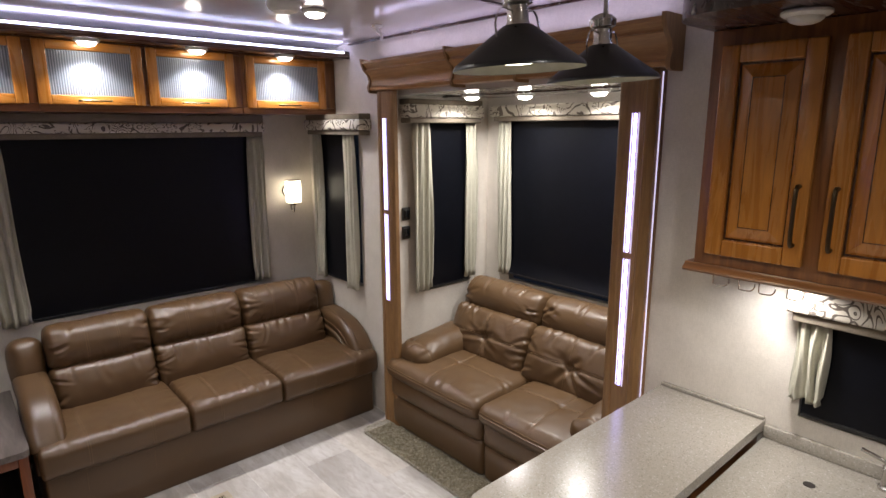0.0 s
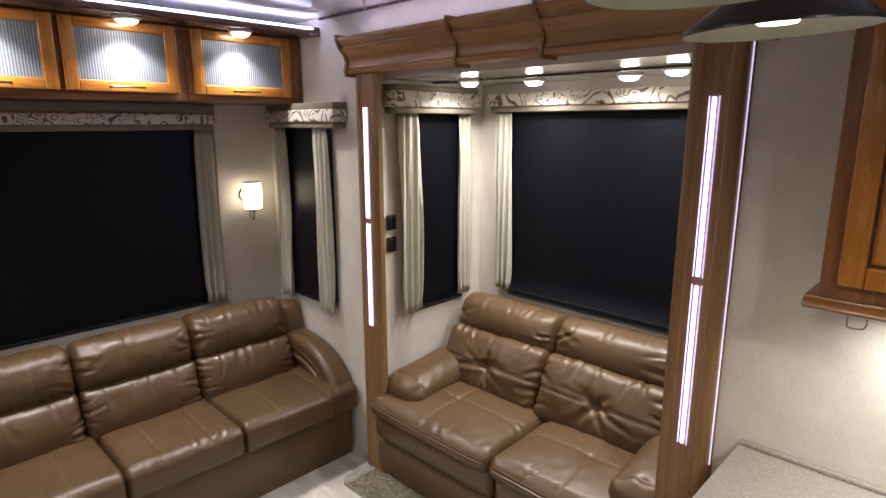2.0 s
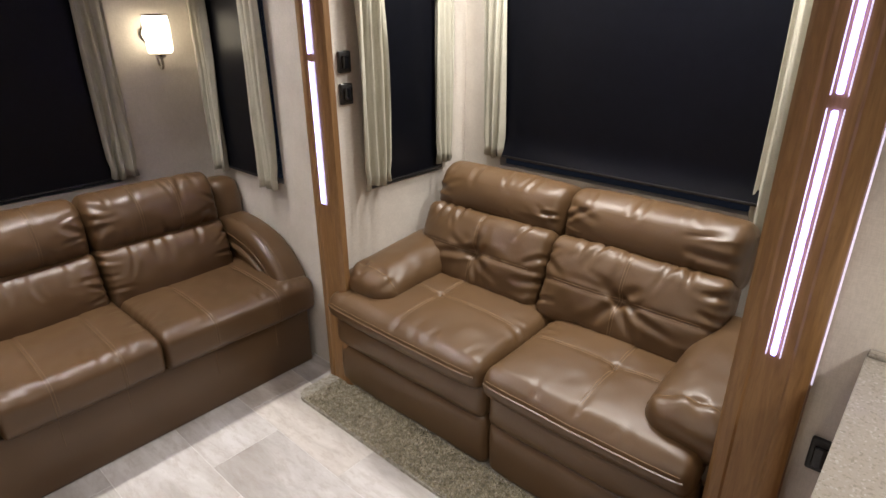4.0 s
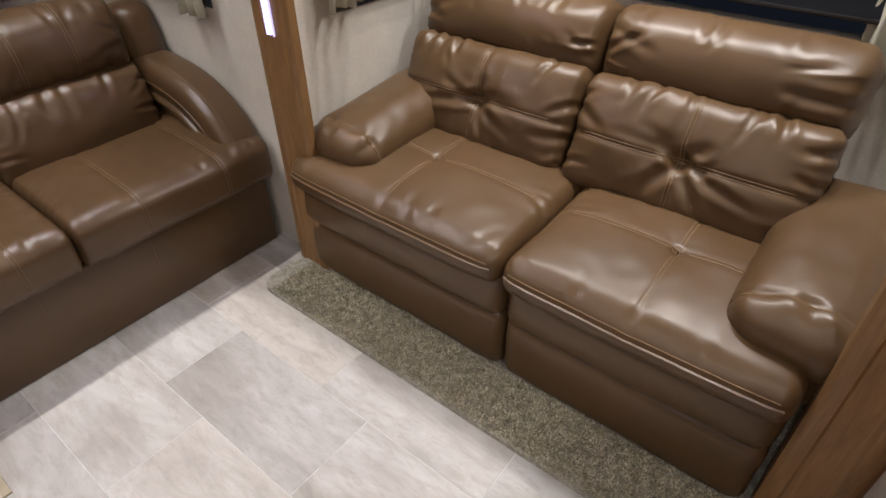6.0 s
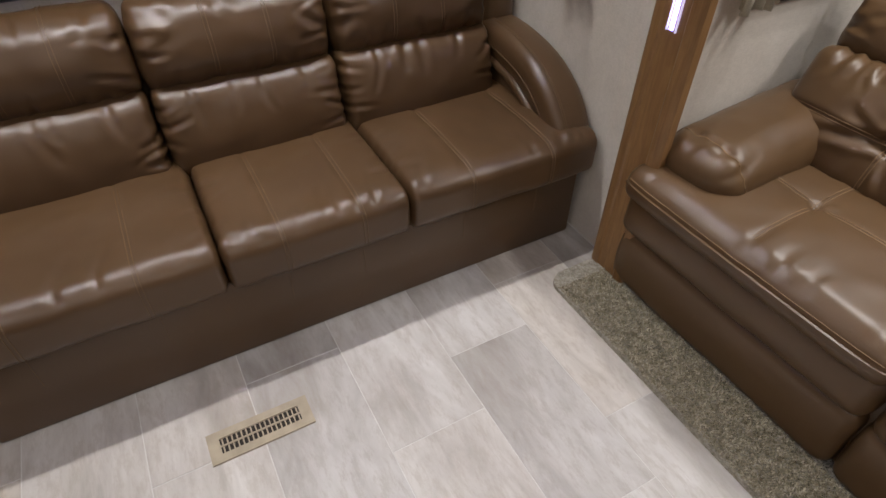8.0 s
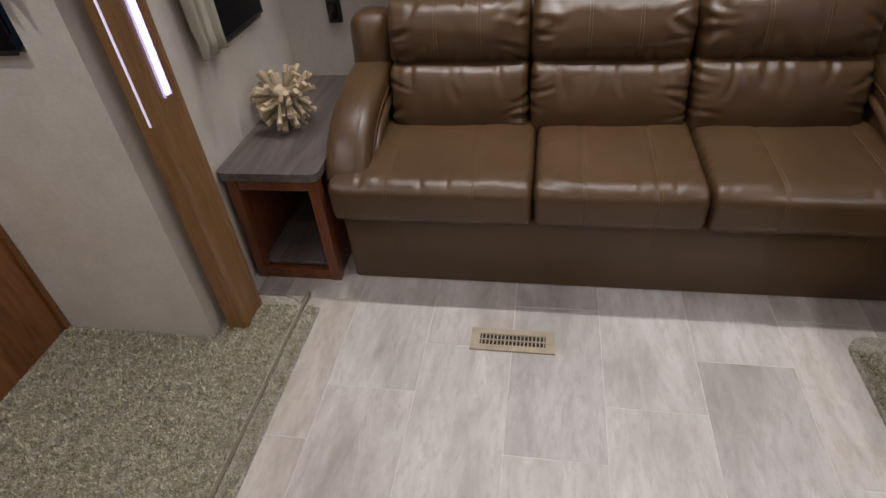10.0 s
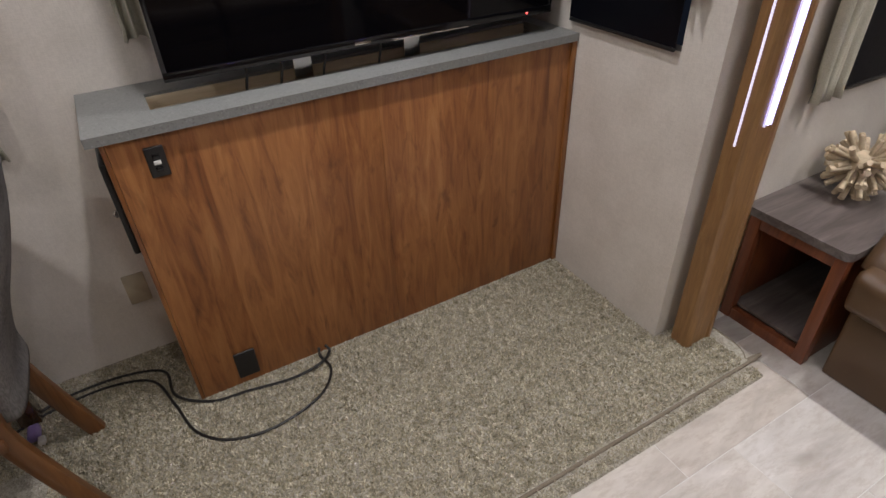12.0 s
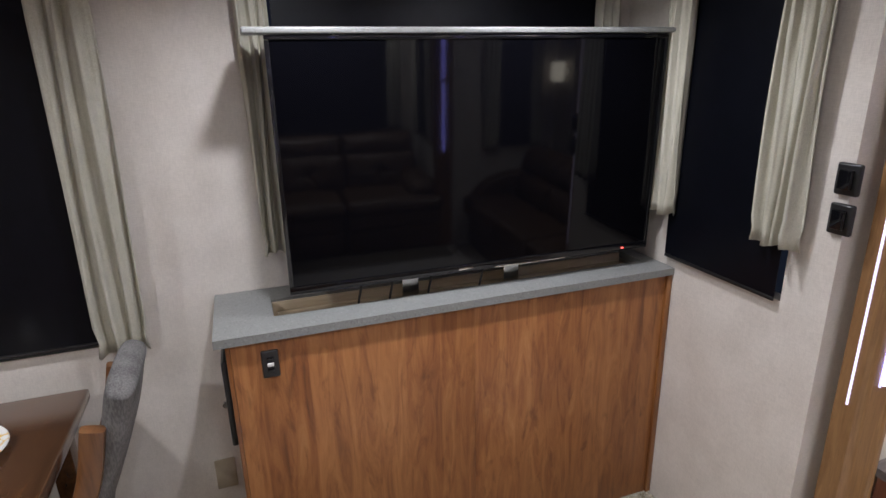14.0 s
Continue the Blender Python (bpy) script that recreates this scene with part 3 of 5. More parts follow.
single("carpet_loveseat", pile(1.905, 2.96, 1.50, 3.205, 0.0, 0.016, 0.06, (1,)), CARPET, "mottled greige carpet under the loveseat", "carpet", kind="structure")
single("carpet_television", pile(LS_X + 0.002, 0.112, LS_Y0, 3.02, 0.0, 0.018, 0.03, ()), CARPET, "mottled greige carpet of the slide-out", "carpet", kind="structure")
single("carpet_television_tongue", pile(XL + 0.003, 0.112, 3.021, 3.235, 0.0, 0.018, 0.05, (0,)), CARPET, "rounded carpet end beside the trim post", "carpet", kind="structure")
single("carpet_binding", tube(smooth_path([(0.114, LS_Y0, 0.012), (0.114, 1.5, 0.012), (0.114, 3.13, 0.012), (0.098, 3.205, 0.012), (0.03, 3.238, 0.012), (-0.14, 3.238, 0.012)], 10), 0.007, 8), TAUPE, "dark stitched binding along the carpet's edge", "trim", kind="structure")
single("carpet_lip", prism([(0.122, 0.0005), (0.178, 0.0005), (0.172, 0.010), (0.124, 0.014)], "y", LS_Y0, 3.20), CARPET, "narrow bevelled carpet strip on the floor", "carpet", kind="structure")


def yarn_pile(x0, x1, y0, y1, z, count, seed, label):
    """Loose upright yarns over a stretch of carpet, as one mesh."""
    g = np.random.default_rng(seed)
    base = np.stack([g.uniform(x0, x1, count), g.uniform(y0, y1, count), np.full(count, z)], 1)
    a = g.uniform(0, 2 * np.pi, count)
    w = g.uniform(0.0016, 0.0030, count)
    side = np.stack([np.cos(a) * w, np.sin(a) * w, np.zeros(count)], 1)
    lean = np.stack([g.normal(0, 0.0042, count), g.normal(0, 0.0042, count), g.uniform(0.004, 0.009, count)], 1)
    verts = np.concatenate([base - side, base + side, base + lean + side * 0.7, base + lean - side * 0.7])
    i = np.arange(count)
    faces = np.stack([i, i + count, i + 2 * count, i + 3 * count], 1)
    me = bpy.data.meshes.new("carpet_pile")
    me.from_pydata(verts.tolist(), [], faces.tolist())
    me.materials.append(YARN)
    return tagged(new("carpet_pile", me), label, "carpet pile", kind="stuff")


yarn_pile(-0.725, 0.108, 1.05, 3.015, 0.0175, 90000, 3, "loose greige yarns of the slide-out carpet")
yarn_pile(-1.07, -0.72, 0.90, 1.50, 0.0175, 12000, 4, "loose greige yarns beside the cabinet")
yarn_pile(-0.14, 0.106, 3.02, 3.19, 0.0175, 2600, 5, "loose greige yarns at the carpet's end")
yarn_pile(0.126, 0.172, 1.05, 3.195, 0.0095, 7000, 6, "loose greige yarns of the carpet lip")
yarn_pile(1.910, 2.11, 1.52, 3.14, 0.0155, 26000, 7, "loose greige yarns of the carpet before the loveseat")


# slide-out trim posts with two light bars each
def post(y0, y1, face, inward, label, deep=0.07):
    """face: the x of the front; inward: +1 when the slide lies towards +x."""
    yc = (y0 + y1) / 2
    ob = thing("trim_post", label, "door trim", (face + 0.04 * inward, yc, 0.019), kind="structure")
    a = face
    prof = [(a + deep * inward, y0), (a + 0.012 * inward, y0), (a + 0.004 * inward, y0 + 0.008), (a, y0 + 0.014), (a, yc - 0.042), (a + 0.005 * inward, yc - 0.036), (a + 0.005 * inward, yc + 0.036), (a, yc + 0.042), (a, y1 - 0.014), (a + 0.004 * inward, y1 - 0.008), (a + 0.012 * inward, y1), (a + deep * inward, y1)]
    part("board", prism(prof, "z", 0.019, 2.13), OAK, ob)
    for z0, z1 in ((0.86, 1.40), (1.43, 1.97)):
        bar = part("light_bar", bx(a - 0.004 * inward, a + 0.004 * inward, yc - 0.0058, yc + 0.0058, z0, z1, 0.003), GLOW_LED, ob, "violet-white light bar")
        for s in (-1, 1):
            part("channel", bx(a - 0.003 * inward, a + 0.004 * inward, yc + s * 0.0145 - 0.0009, yc + s * 0.0145 + 0.0009, z0 - 0.003, z1 + 0.003, 0.0008), GLOW_CHANNEL, bar)
    return ob


p1 = post(3.055, 3.215, 2.10, 1, "wooden slide-out trim post with glowing light bars", 0.038)
part("jamb", bx(2.1385, 2.1695, 3.132, 3.205, 0.019, 2.12, 0.002), WALL, p1, "cream jamb behind the post")
p2 = post(1.424, 1.582, 2.10, 1, "wooden slide-out trim post with glowing light bars")
p3 = post(3.065, 3.205, -0.04, -1, "wooden slide-out trim post with glowing light bars")
for p, y, x in ((p2, 1.4215, 2.135), (p3, 3.0625, -0.075)):
    part("edge_light", bx(x - 0.003, x + 0.003, y - 0.0015, y + 0.0015, 0.80, 2.12, 0.0006), GLOW_EDGE, p, "thin violet light strip on the edge")

# carved header over the loveseat slide
head = thing("slide_header", "carved wooden crown header over the slide-out", "header", (2.1, 2.3, 2.13), kind="structure")
crown = [(2.169, 2.132), (2.085, 2.132), (2.078, 2.142), (2.078, 2.150), (2.088, 2.158), (2.092, 2.185), (2.082, 2.215), (2.055, 2.235), (2.050, 2.245), (2.058, 2.250), (2.058, 2.258), (2.040, 2.275), (2.030, 2.282), (2.030, 2.296), (2.169, 2.296)]
part("crown", prism(crown, "y", 1.38, 3.245), OAK_Y_LIT, head)


def corbel(y, w):
    prof = [(2.168, 2.118), (2.086, 2.118), (2.074, 2.126), (2.070, 2.150), (2.082, 2.185), (2.072, 2.218), (2.044, 2.243), (2.026, 2.280), (2.022, 2.308), (2.168, 2.308)]
    return prism(prof, "y", y - w / 2, y + w / 2)


for y, w in ((3.250, 0.018), (1.375, 0.018), (2.52, 0.014), (2.10, 0.014)):
    part("corbel", corbel(y, w), OAK, head)

part("light_tape", bx(2.095, 2.110, 1.42, 3.20, 2.2965, 2.303, 0.002), GLOW_EDGE, head, "violet light tape on top")

# ---- windows: frame, pane, roller shade ----
def window(name, axis, plane, out, u0, u1, z0, z1, label, shade_drop=0.0, bow=0.0):
    """out: +1 when outside lies towards the axis' plus side."""
    def b(u_0, u_1, d0, d1, z_0, z_1, bev=0.003):
        d0, d1 = plane + out * d0, plane + out * d1
        return bx(d0, d1, u_0, u_1, z_0, z_1, bev) if axis == "x" else bx(u_0, u_1, d0, d1, z_0, z_1, bev)
    uc = (u0 + u1) / 2
    ob = thing(name, label, "window", (plane, uc, z0) if axis == "x" else (uc, plane, z0), kind="structure")
    def ring(g, rr, d):
        pts = []
        for cu, cz, a0 in ((u1 + g - rr, z1 + g - rr, 0), (u0 - g + rr, z1 + g - rr, 90), (u0 - g + rr, z0 - g + rr, 180), (u1 + g - rr, z0 - g + rr, 270)):
            pts += [(cu + rr * math.cos(radians(a0 + 15 * i)), cz + rr * math.sin(radians(a0 + 15 * i))) for i in range(7)]
        w = plane + out * d
        return [(w, p, q) if axis == "x" else (p, w, q) for p, q in pts]
    fr = bmesh.new()
    loops = [[fr.verts.new(p) for p in ring(g, rr, d)] for g, rr, d in ((0.0195, 0.004, 0.03), (0.0195, 0.004, 0.001), (0.020, 0.060, -0.001), (0.020, 0.060, -0.006), (0.015, 0.056, -0.0125), (-0.012, 0.050, -0.0125), (-0.020, 0.042, -0.006), (-0.020, 0.042, 0.03))]
    for p, q in zip(loops, loops[1:] + loops[:1]):
        for i in range(len(p)):
            fr.faces.new((p[i], p[(i + 1) % len(p)], q[(i + 1) % len(q)], q[i]))
    part("pane", b(u0 + 0.02, u1 - 0.02, 0.012, 0.017, z0 + 0.02, z1 - 0.02, 0), GLASS, ob)
    foot = z0 + 0.012 - shade_drop
    prof = [(0.0175, z1 + 0.05), (0.0175, foot + 0.13), (0.0175 + 0.03 * bow, foot + 0.10), (0.0175 + 0.15 * bow, foot + 0.07), (0.0175 + 0.41 * bow, foot + 0.04), (0.0175 + 0.77 * bow, foot + 0.015), (0.0175 + bow, foot)]
    outline = [(plane - out * d, z) for d, z in prof] + [(plane - out * (d + 0.0022), z) for d, z in reversed(prof)]
    cloth_bm = bmesh.new()
    ends = [[cloth_bm.verts.new((d, u, z) if axis == "x" else (u, d, z)) for d, z in outline] for u in (u0 - 0.008, u1 + 0.008)]
    for i in range(len(outline)):
        k = (i + 1) % len(outline)
        cloth_bm.faces.new((ends[0][i], ends[0][k], ends[1][k], ends[1][i]))
    n_half = len(prof)
    for e in ends:
        for i in range(n_half - 1):
            cloth_bm.faces.new((e[i], e[i + 1], e[-2 - i], e[-1 - i]))
    sh = part("roller_shade", cloth_bm, SHADE, ob, "black roller shade pulled down", angle=60)
    part("shade_hem", b(u0 - 0.008, u1 + 0.008, -0.0225 - bow, -0.0155 - bow, foot - 0.012, foot - 0.0005, 0.003), BLACK, sh)
    return ob


window("window_1", "y", YB, 1, 0.32, 1.70, 0.855, 1.86, "wide rear window under a drawn black shade")
window("window_2", "x", XR, 1, 3.54, 3.96, 0.865, 1.86, "narrow side window under a drawn black shade", 0.01)
window("window_3", "y", RS_Y1, 1, 2.38, 2.78, 0.885, 1.97, "narrow slide-out window under a drawn black shade", 0.01)
window("window_4", "x", RS_X, 1, 1.78, 2.90, 0.912, 1.97, "large slide-out window under a drawn black shade", -0.022, 0.030)
window("window_5", "y", RS_Y0, -1, 2.38, 2.78, 0.885, 1.97, "narrow slide-out window under a drawn black shade")
window("window_6", "x", XR, 1, 0.12, 0.84, 0.965, 1.33, "kitchen window under a drawn black shade")
window("window_7", "x", LS_X, -1, 1.76, 2.92, 1.04, 1.97, "large window behind the television, shade drawn")
window("window_8", "x", LS_X, -1, -0.18, 1.17, 0.875, 1.97, "wide window beside the dining table, shade drawn")
window("window_9", "y", LS_Y1, 1, -0.745, -0.305, 1.04, 1.97, "narrow window beside the television, shade drawn", 0.02)
window("window_10", "x", XL, -1, 3.54, 3.96, 0.82, 1.86, "narrow side window under a drawn black shade")


# ---- valances and curtains ----
def valance(axis, plane, out, u0, u1, z0, z1, depth, label, dark=0.03):
    def b(a0, a1, d0, d1, z_0, z_1, bev):
        d0, d1 = plane - out * d0, plane - out * d1
        return bx(d0, d1, a0, a1, z_0, z_1, bev, 3) if axis == "x" else bx(a0, a1, d0, d1, z_0, z_1, bev, 3)
    uc = (u0 + u1) / 2
    ob = thing("valance", label, "valance", (plane, uc, z0) if axis == "x" else (uc, plane, z0))
    part("lower_rail", b(u0 + 0.02, u1 - 0.02, 0.0, depth - 0.015, z0, z0 + 0.03, 0.006), TAUPE, ob, "taupe cloth rail")
    part("padded_box", b(u0, u1, 0.0, depth, z0 + 0.0305, z1 - dark, 0.012), PAISLEY, ob, "cream paisley cloth with dark scrolls")
    if dark > 0.005:
        part("top_board", b(u0 + 0.012, u1 - 0.012, 0.0, depth - 0.012, z1 - dark + 0.0005, z1, 0.004), TAUPE, ob, "brown top board")


valance("y", YB, 1, -0.10, 1.79, 1.862, 2.00, 0.11, "paisley valance above the rear window", 0.05)
valance("x", XR, 1, 3.365, 4.06, 1.872, 2.005, 0.10, "short paisley valance above the side window", 0.035)
valance("y", RS_Y1, 1, 2.205, 2.84, 1.945, 2.085, 0.11, "paisley valance above the slide-out window", 0.03)
valance("x", RS_X, 1, 1.60, 3.03, 1.955, 2.055, 0.10, "long paisley valance above the slide-out window", 0.0)
valance("y", RS_Y0, -1, 2.205, 2.84, 1.945, 2.085, 0.11, "paisley valance above the slide-out window", 0.03)
valance("x", XR, 1, 0.0, 0.915, 1.30, 1.42, 0.085, "paisley valance above the kitchen window", 0.0)
valance("x", LS_X, -1, 1.60, 2.92, 1.955, 2.055, 0.10, "paisley valance above the television window", 0.0)
valance("x", LS_X, -1, -0.35, 1.32, 1.955, 2.055, 0.10, "paisley valance above the dining window", 0.0)
valance("y", LS_Y1, 1, -0.93, -0.20, 1.945, 2.085, 0.11, "paisley valance above the narrow window", 0.03)
valance("x", XL, -1, 3.365, 4.06, 1.872, 2.005, 0.10, "short paisley valance above the side window", 0.035)


def curtain(axis, plane, out, u0, u1, z0, z1, folds, seed, label, gap=0.048, amp=0.019, flare=0.0):
    """A pleated stationary side panel, gathered at the hem. flare shifts the hem along the wall."""
    rng = random.Random(seed)
    nx, nz, thick = folds * 10, 22, 0.0035
    ph = [rng.uniform(-0.5, 0.5) for _ in range(folds + 1)]
    bm = bmesh.new()
    grid = [[], []]
    for k in (0, 1):
        for j in range(nz + 1):
            row = []
            s = j / nz
            z = z1 + (z0 - z1) * s
            gather = 1.0 - 0.14 * math.exp(-((s - 0.965) / 0.025) ** 2) - 0.10 * math.exp(-((s - 0.0) / 0.06) ** 2)
            for i in range(nx + 1):
                f = i / nx
                a = f * folds * 2 * math.pi + ph[int(f * folds)] * 0.6 + 0.5 * math.sin(3 * s + seed)
                d = gap + amp * (0.75 + 0.25 * s) * math.sin(a) + 0.35 * amp * math.sin(2.3 * a + 4 * s + seed) - k * thick
                u = (u0 + u1) / 2 + (f - 0.5) * (u1 - u0) * gather + flare * s + 0.004 * math.sin(5 * s + 7 * f + seed)
                zz = z + 0.006 * math.sin(9 * f + seed) * s
                row.append(bm.verts.new((plane - out * d, u, zz) if axis == "x" else (u, plane - out * d, zz)))
            grid[k].append(row)
    for k in (0, 1):
        for j in range(nz):
            for i in range(nx):
                g = grid[k]
                bm.faces.new((g[j][i], g[j][i + 1], g[j + 1][i + 1], g[j + 1][i]))
    a, b = grid
    for j in range(nz):
        bm.faces.new((a[j][0], a[j + 1][0], b[j + 1][0], b[j][0]))
        bm.faces.new((a[j][-1], a[j + 1][-1], b[j + 1][-1], b[j][-1]))
    for i in range(nx):
        bm.faces.new((a[0][i], a[0][i + 1], b[0][i + 1], b[0][i]))
        bm.faces.new((a[-1][i], a[-1][i + 1], b[-1][i + 1], b[-1][i]))
    uc = (u0 + u1) / 2
    single("curtain", bm, CURTAIN, label, "curtain", (plane, uc, z0) if axis == "x" else (uc, plane, z0), "sage side curtains", angle=180)


SIDE = "sage green pleated side curtain with gathered hem"
curtain("y", YB, 1, 0.20, 0.345, 0.845, 1.865, 3, 1, SIDE, flare=0.03)
curtain("y", YB, 1, 1.665, 1.79, 0.865, 1.865, 3, 2, SIDE)
curtain("x", XR, 1, 3.50, 3.64, 0.835, 1.875, 3, 3, SIDE)
curtain("x", XR, 1, 3.93, 4.04, 0.85, 1.875, 3, 4, SIDE)
curtain("y", RS_Y1, 1, 2.285, 2.43, 0.885, 1.95, 3, 5, SIDE)
curtain("y", RS_Y1, 1, 2.72, 2.83, 0.91, 1.95, 3, 6, SIDE)
curtain("x", RS_X, 1, 2.87, 2.99, 0.93, 1.96, 3, 7, SIDE)
curtain("x", RS_X, 1, 1.66, 1.80, 0.80, 1.96, 3, 8, SIDE)
curtain("x", XR, 1, 0.785, 0.885, 1.025, 1.31, 3, 9, "short sage kitchen curtain with gathered hem", gap=0.04)
curtain("x", LS_X, -1, 1.65, 1.745, 1.115, 1.96, 3, 10, SIDE)
curtain("x", LS_X, -1, 2.86, 2.96, 1.13, 1.96, 3, 11, SIDE)
curtain("x", LS_X, -1, 1.135, 1.285, 0.845, 1.96, 3, 12, SIDE)
curtain("y", LS_Y1, 1, -0.80, -0.70, 1.18, 1.95, 3, 13, SIDE, gap=0.05)
curtain("y", LS_Y1, 1, -0.375, -0.235, 1.19, 1.95, 4, 14, SIDE, gap=0.05)
curtain("x", XL, -1, 3.44, 3.60, 0.83, 1.875, 3, 15, SIDE)

# ---- rear overhead cabinets ----
CF = 3.80
soffit = thing("light_soffit", "dark soffit with light tape above the rear cabinets", "soffit", (1.0, 3.7, 2.345), kind="structure")
part("board", bx(XL + 0.002, XR - 0.002, 3.60, YB - 0.002, 2.350, 2.372, 0.004), DARKTRIM, soffit)
part("rail", bx(XL + 0.002, XR - 0.002, 3.585, 3.599, 2.345, 2.392, 0.003), DARKTRIM, soffit)
part("light_tape", bx(XL + 0.01, 2.12, 3.577, 3.5845, 2.376, 2.386, 0.002), GLOW_TAPE, soffit, "blue-white light tape")
for x0, x1, open_end in ((-0.148, 0.505, 0), (0.506, 1.525, 0), (1.526, 2.168, 0)):
    cab = thing("overhead_cabinet", "cherry overhead cabinet with ribbed glass doors", "cabinet", ((x0 + x1) / 2, 4.0, 2.005), "rear overhead cabinets")
    body = bx(x0, x1, CF, YB - 0.002, 2.003, 2.018, 0.002)
    for q in (bx(x0, x0 + 0.016, CF, YB - 0.002, 2.0185, 2.349, 0.002), bx(x1 - 0.016, x1, CF, YB - 0.002, 2.0185, 2.349, 0.002), bx(x0 + 0.0165, x1 - 0.0165, YB - 0.02, YB - 0.003, 2.0185, 2.349, 0)):
        add(body, q)
    part("body", body, CHERRY_X, cab)
    frame_bm = bx(x0, x1, CF - 0.018, CF - 0.0005, 2.003, 2.042, 0.003)
    add(frame_bm, bx(x0, x1, CF - 0.018, CF - 0.0005, 2.336, 2.349, 0.002))
    part("face_rail", frame_bm, CHERRY_X, cab)
    doors = [d for d in ((-0.04, 0.455), (0.510, 0.975), (1.012, 1.472), (1.560, 2.080)) if x0 - 0.02 < d[0] and d[1] < x1 + 0.02]
    edges = sorted([x0, x1] + [e for d in doors for e in d])
    for a, b in zip(edges[::2], edges[1::2]):
        part("face_stile", bx(a, b, CF - 0.018, CF - 0.0005, 2.0425, 2.3355, 0.002), CHERRY, cab)
    for a, b in doors:
        d = part("door", bx(a - 0.008, a + 0.045, CF - 0.040, CF - 0.0185, 2.036, 2.343, 0.006, 3), MAPLE_Z, cab)
        part("stile", bx(b - 0.045, b + 0.008, CF - 0.040, CF - 0.0185, 2.036, 2.343, 0.006, 3), MAPLE_Z, d)
        part("rail", bx(a + 0.0455, b - 0.0455, CF - 0.039, CF - 0.0185, 2.036, 2.083, 0.005, 3), MAPLE_X, d)
        part("rail", bx(a + 0.0455, b - 0.0455, CF - 0.039, CF - 0.0185, 2.300, 2.343, 0.005, 3), MAPLE_X, d)
        part("pane", bx(a + 0.046, b - 0.046, CF - 0.028, CF - 0.022, 2.0835, 2.2995, 0), RIBGLASS, d, "ribbed frosted glass")
        c = (a + b) / 2
        part("handle", tube(smooth_path([(c - 0.07, CF - 0.040, 2.058), (c - 0.066, CF - 0.060, 2.058), (c, CF - 0.064, 2.058), (c + 0.066, CF - 0.060, 2.058), (c + 0.07, CF - 0.040, 2.058)], 6), 0.005, 8), BRONZE, d, "bronze bar pull")

# ---- downlights ----
def downlight(x, y, z, up):
    ob = thing("downlight", "round white ceiling downlight, switched on", "downlight", (x, y, z), "ceiling downlights")
    part("ring", lathe([(0.030, 0.0), (0.052, 0.0), (0.058, -0.004), (0.058, -0.010), (0.050, -0.016), (0.043, -0.017)], x, y, z), WHITE, ob)
    part("diffuser", lathe([(0.0425, -0.016), (0.041, -0.022), (0.034, -0.029), (0.020, -0.034), (0.004, -0.0355)], x, y, z), GLOW_WARM, ob, "glowing domed diffuser")
    return ob


first = downlight(*REAR_LIGHTS[0], 2.3495, 0)
for x, y in REAR_LIGHTS[1:]:
    copy_thing(first, pose(x, y, 2.3495))
# the fixtures in the television slide-out are unseen additions
for x, y in SLIDE_LIGHTS + LEFT_FILL_LIGHTS:
    copy_thing(first, pose(x, y, RS_Z - 0.0005))
# all but the first of these fixtures are unseen additions
for x, y in ROOM_LIGHTS:
    copy_thing(first, pose(x, y, ZC - 0.0005))
DARK_LENS = worn("unlit_diffuser", (0.62, 0.60, 0.55), 0.3)

vent = thing("ceiling_vent", "round white ceiling vent", "vent", (1.275, 2.686, ZC), "")
part("body", lathe([(0.03, 0), (0.072, 0), (0.074, -0.012), (0.066, -0.030), (0.060, -0.034)], 1.275, 2.686, ZC - 0.0005), WHITE, vent)
part("louvre", lathe([(0.01, -0.0345), (0.055, -0.0345), (0.05, -0.041), (0.012, -0.043)], 1.275, 2.686, ZC - 0.0005), WHITE, vent)
hook = thing("ceiling_bracket", "small white swivel bracket under the ceiling", "bracket", (1.90, 2.90, ZC), "")
part("plate", bx(1.875, 1.925, 2.885, 2.915, ZC - 0.012, ZC - 0.0005, 0.003), WHITE, hook)
part("arm", tube(smooth_path([(1.90, 2.90, ZC - 0.012), (1.905, 2.895, ZC - 0.035), (1.915, 2.88, ZC - 0.05), (1.905, 2.87, ZC - 0.075)], 6), 0.008, 8), WHITE, hook)

# ---- wall sconce ----
sc = thing("wall_sconce", "white cylinder glass wall sconce, switched on", "wall lamp", (1.972, YB, 1.39))
part("backplate", lathe([(0.004, 0), (0.042, 0), (0.044, 0.006), (0.038, 0.014), (0.012, 0.018)], 1.972, YB - 0.001, 1.475, tilt=pose(0, 0, 0, 90)), CHROME, sc)
part("arm", tube(smooth_path([(1.972, YB - 0.015, 1.465), (1.972, YB - 0.035, 1.40), (1.972, 4.118, 1.345), (1.972, 4.092, 1.328), (1.972, 4.080, 1.345), (1.972, 4.080, 1.376)], 8), 0.006, 8), CHROME, sc, "curved chrome arm")
part("cup", lathe([(0.004, 1.372), (0.016, 1.376), (0.024, 1.388), (0.046, 1.3945), (0.050, 1.398)], 1.972, 4.08, 0), CHROME, sc)
shade = part("shade", lathe([(0.047, 1.3985), (0.053, 1.41), (0.055, 1.47), (0.0545, 1.53), (0.050, 1.553)], 1.972, 4.08, 0), GLOW_SCONCE, sc, "glowing white glass cylinder")
part("rim", lathe([(0.0505, 1.5535), (0.0535, 1.5535), (0.0535, 1.560), (0.045, 1.562)], 1.972, 4.08, 0), CHROME, shade)

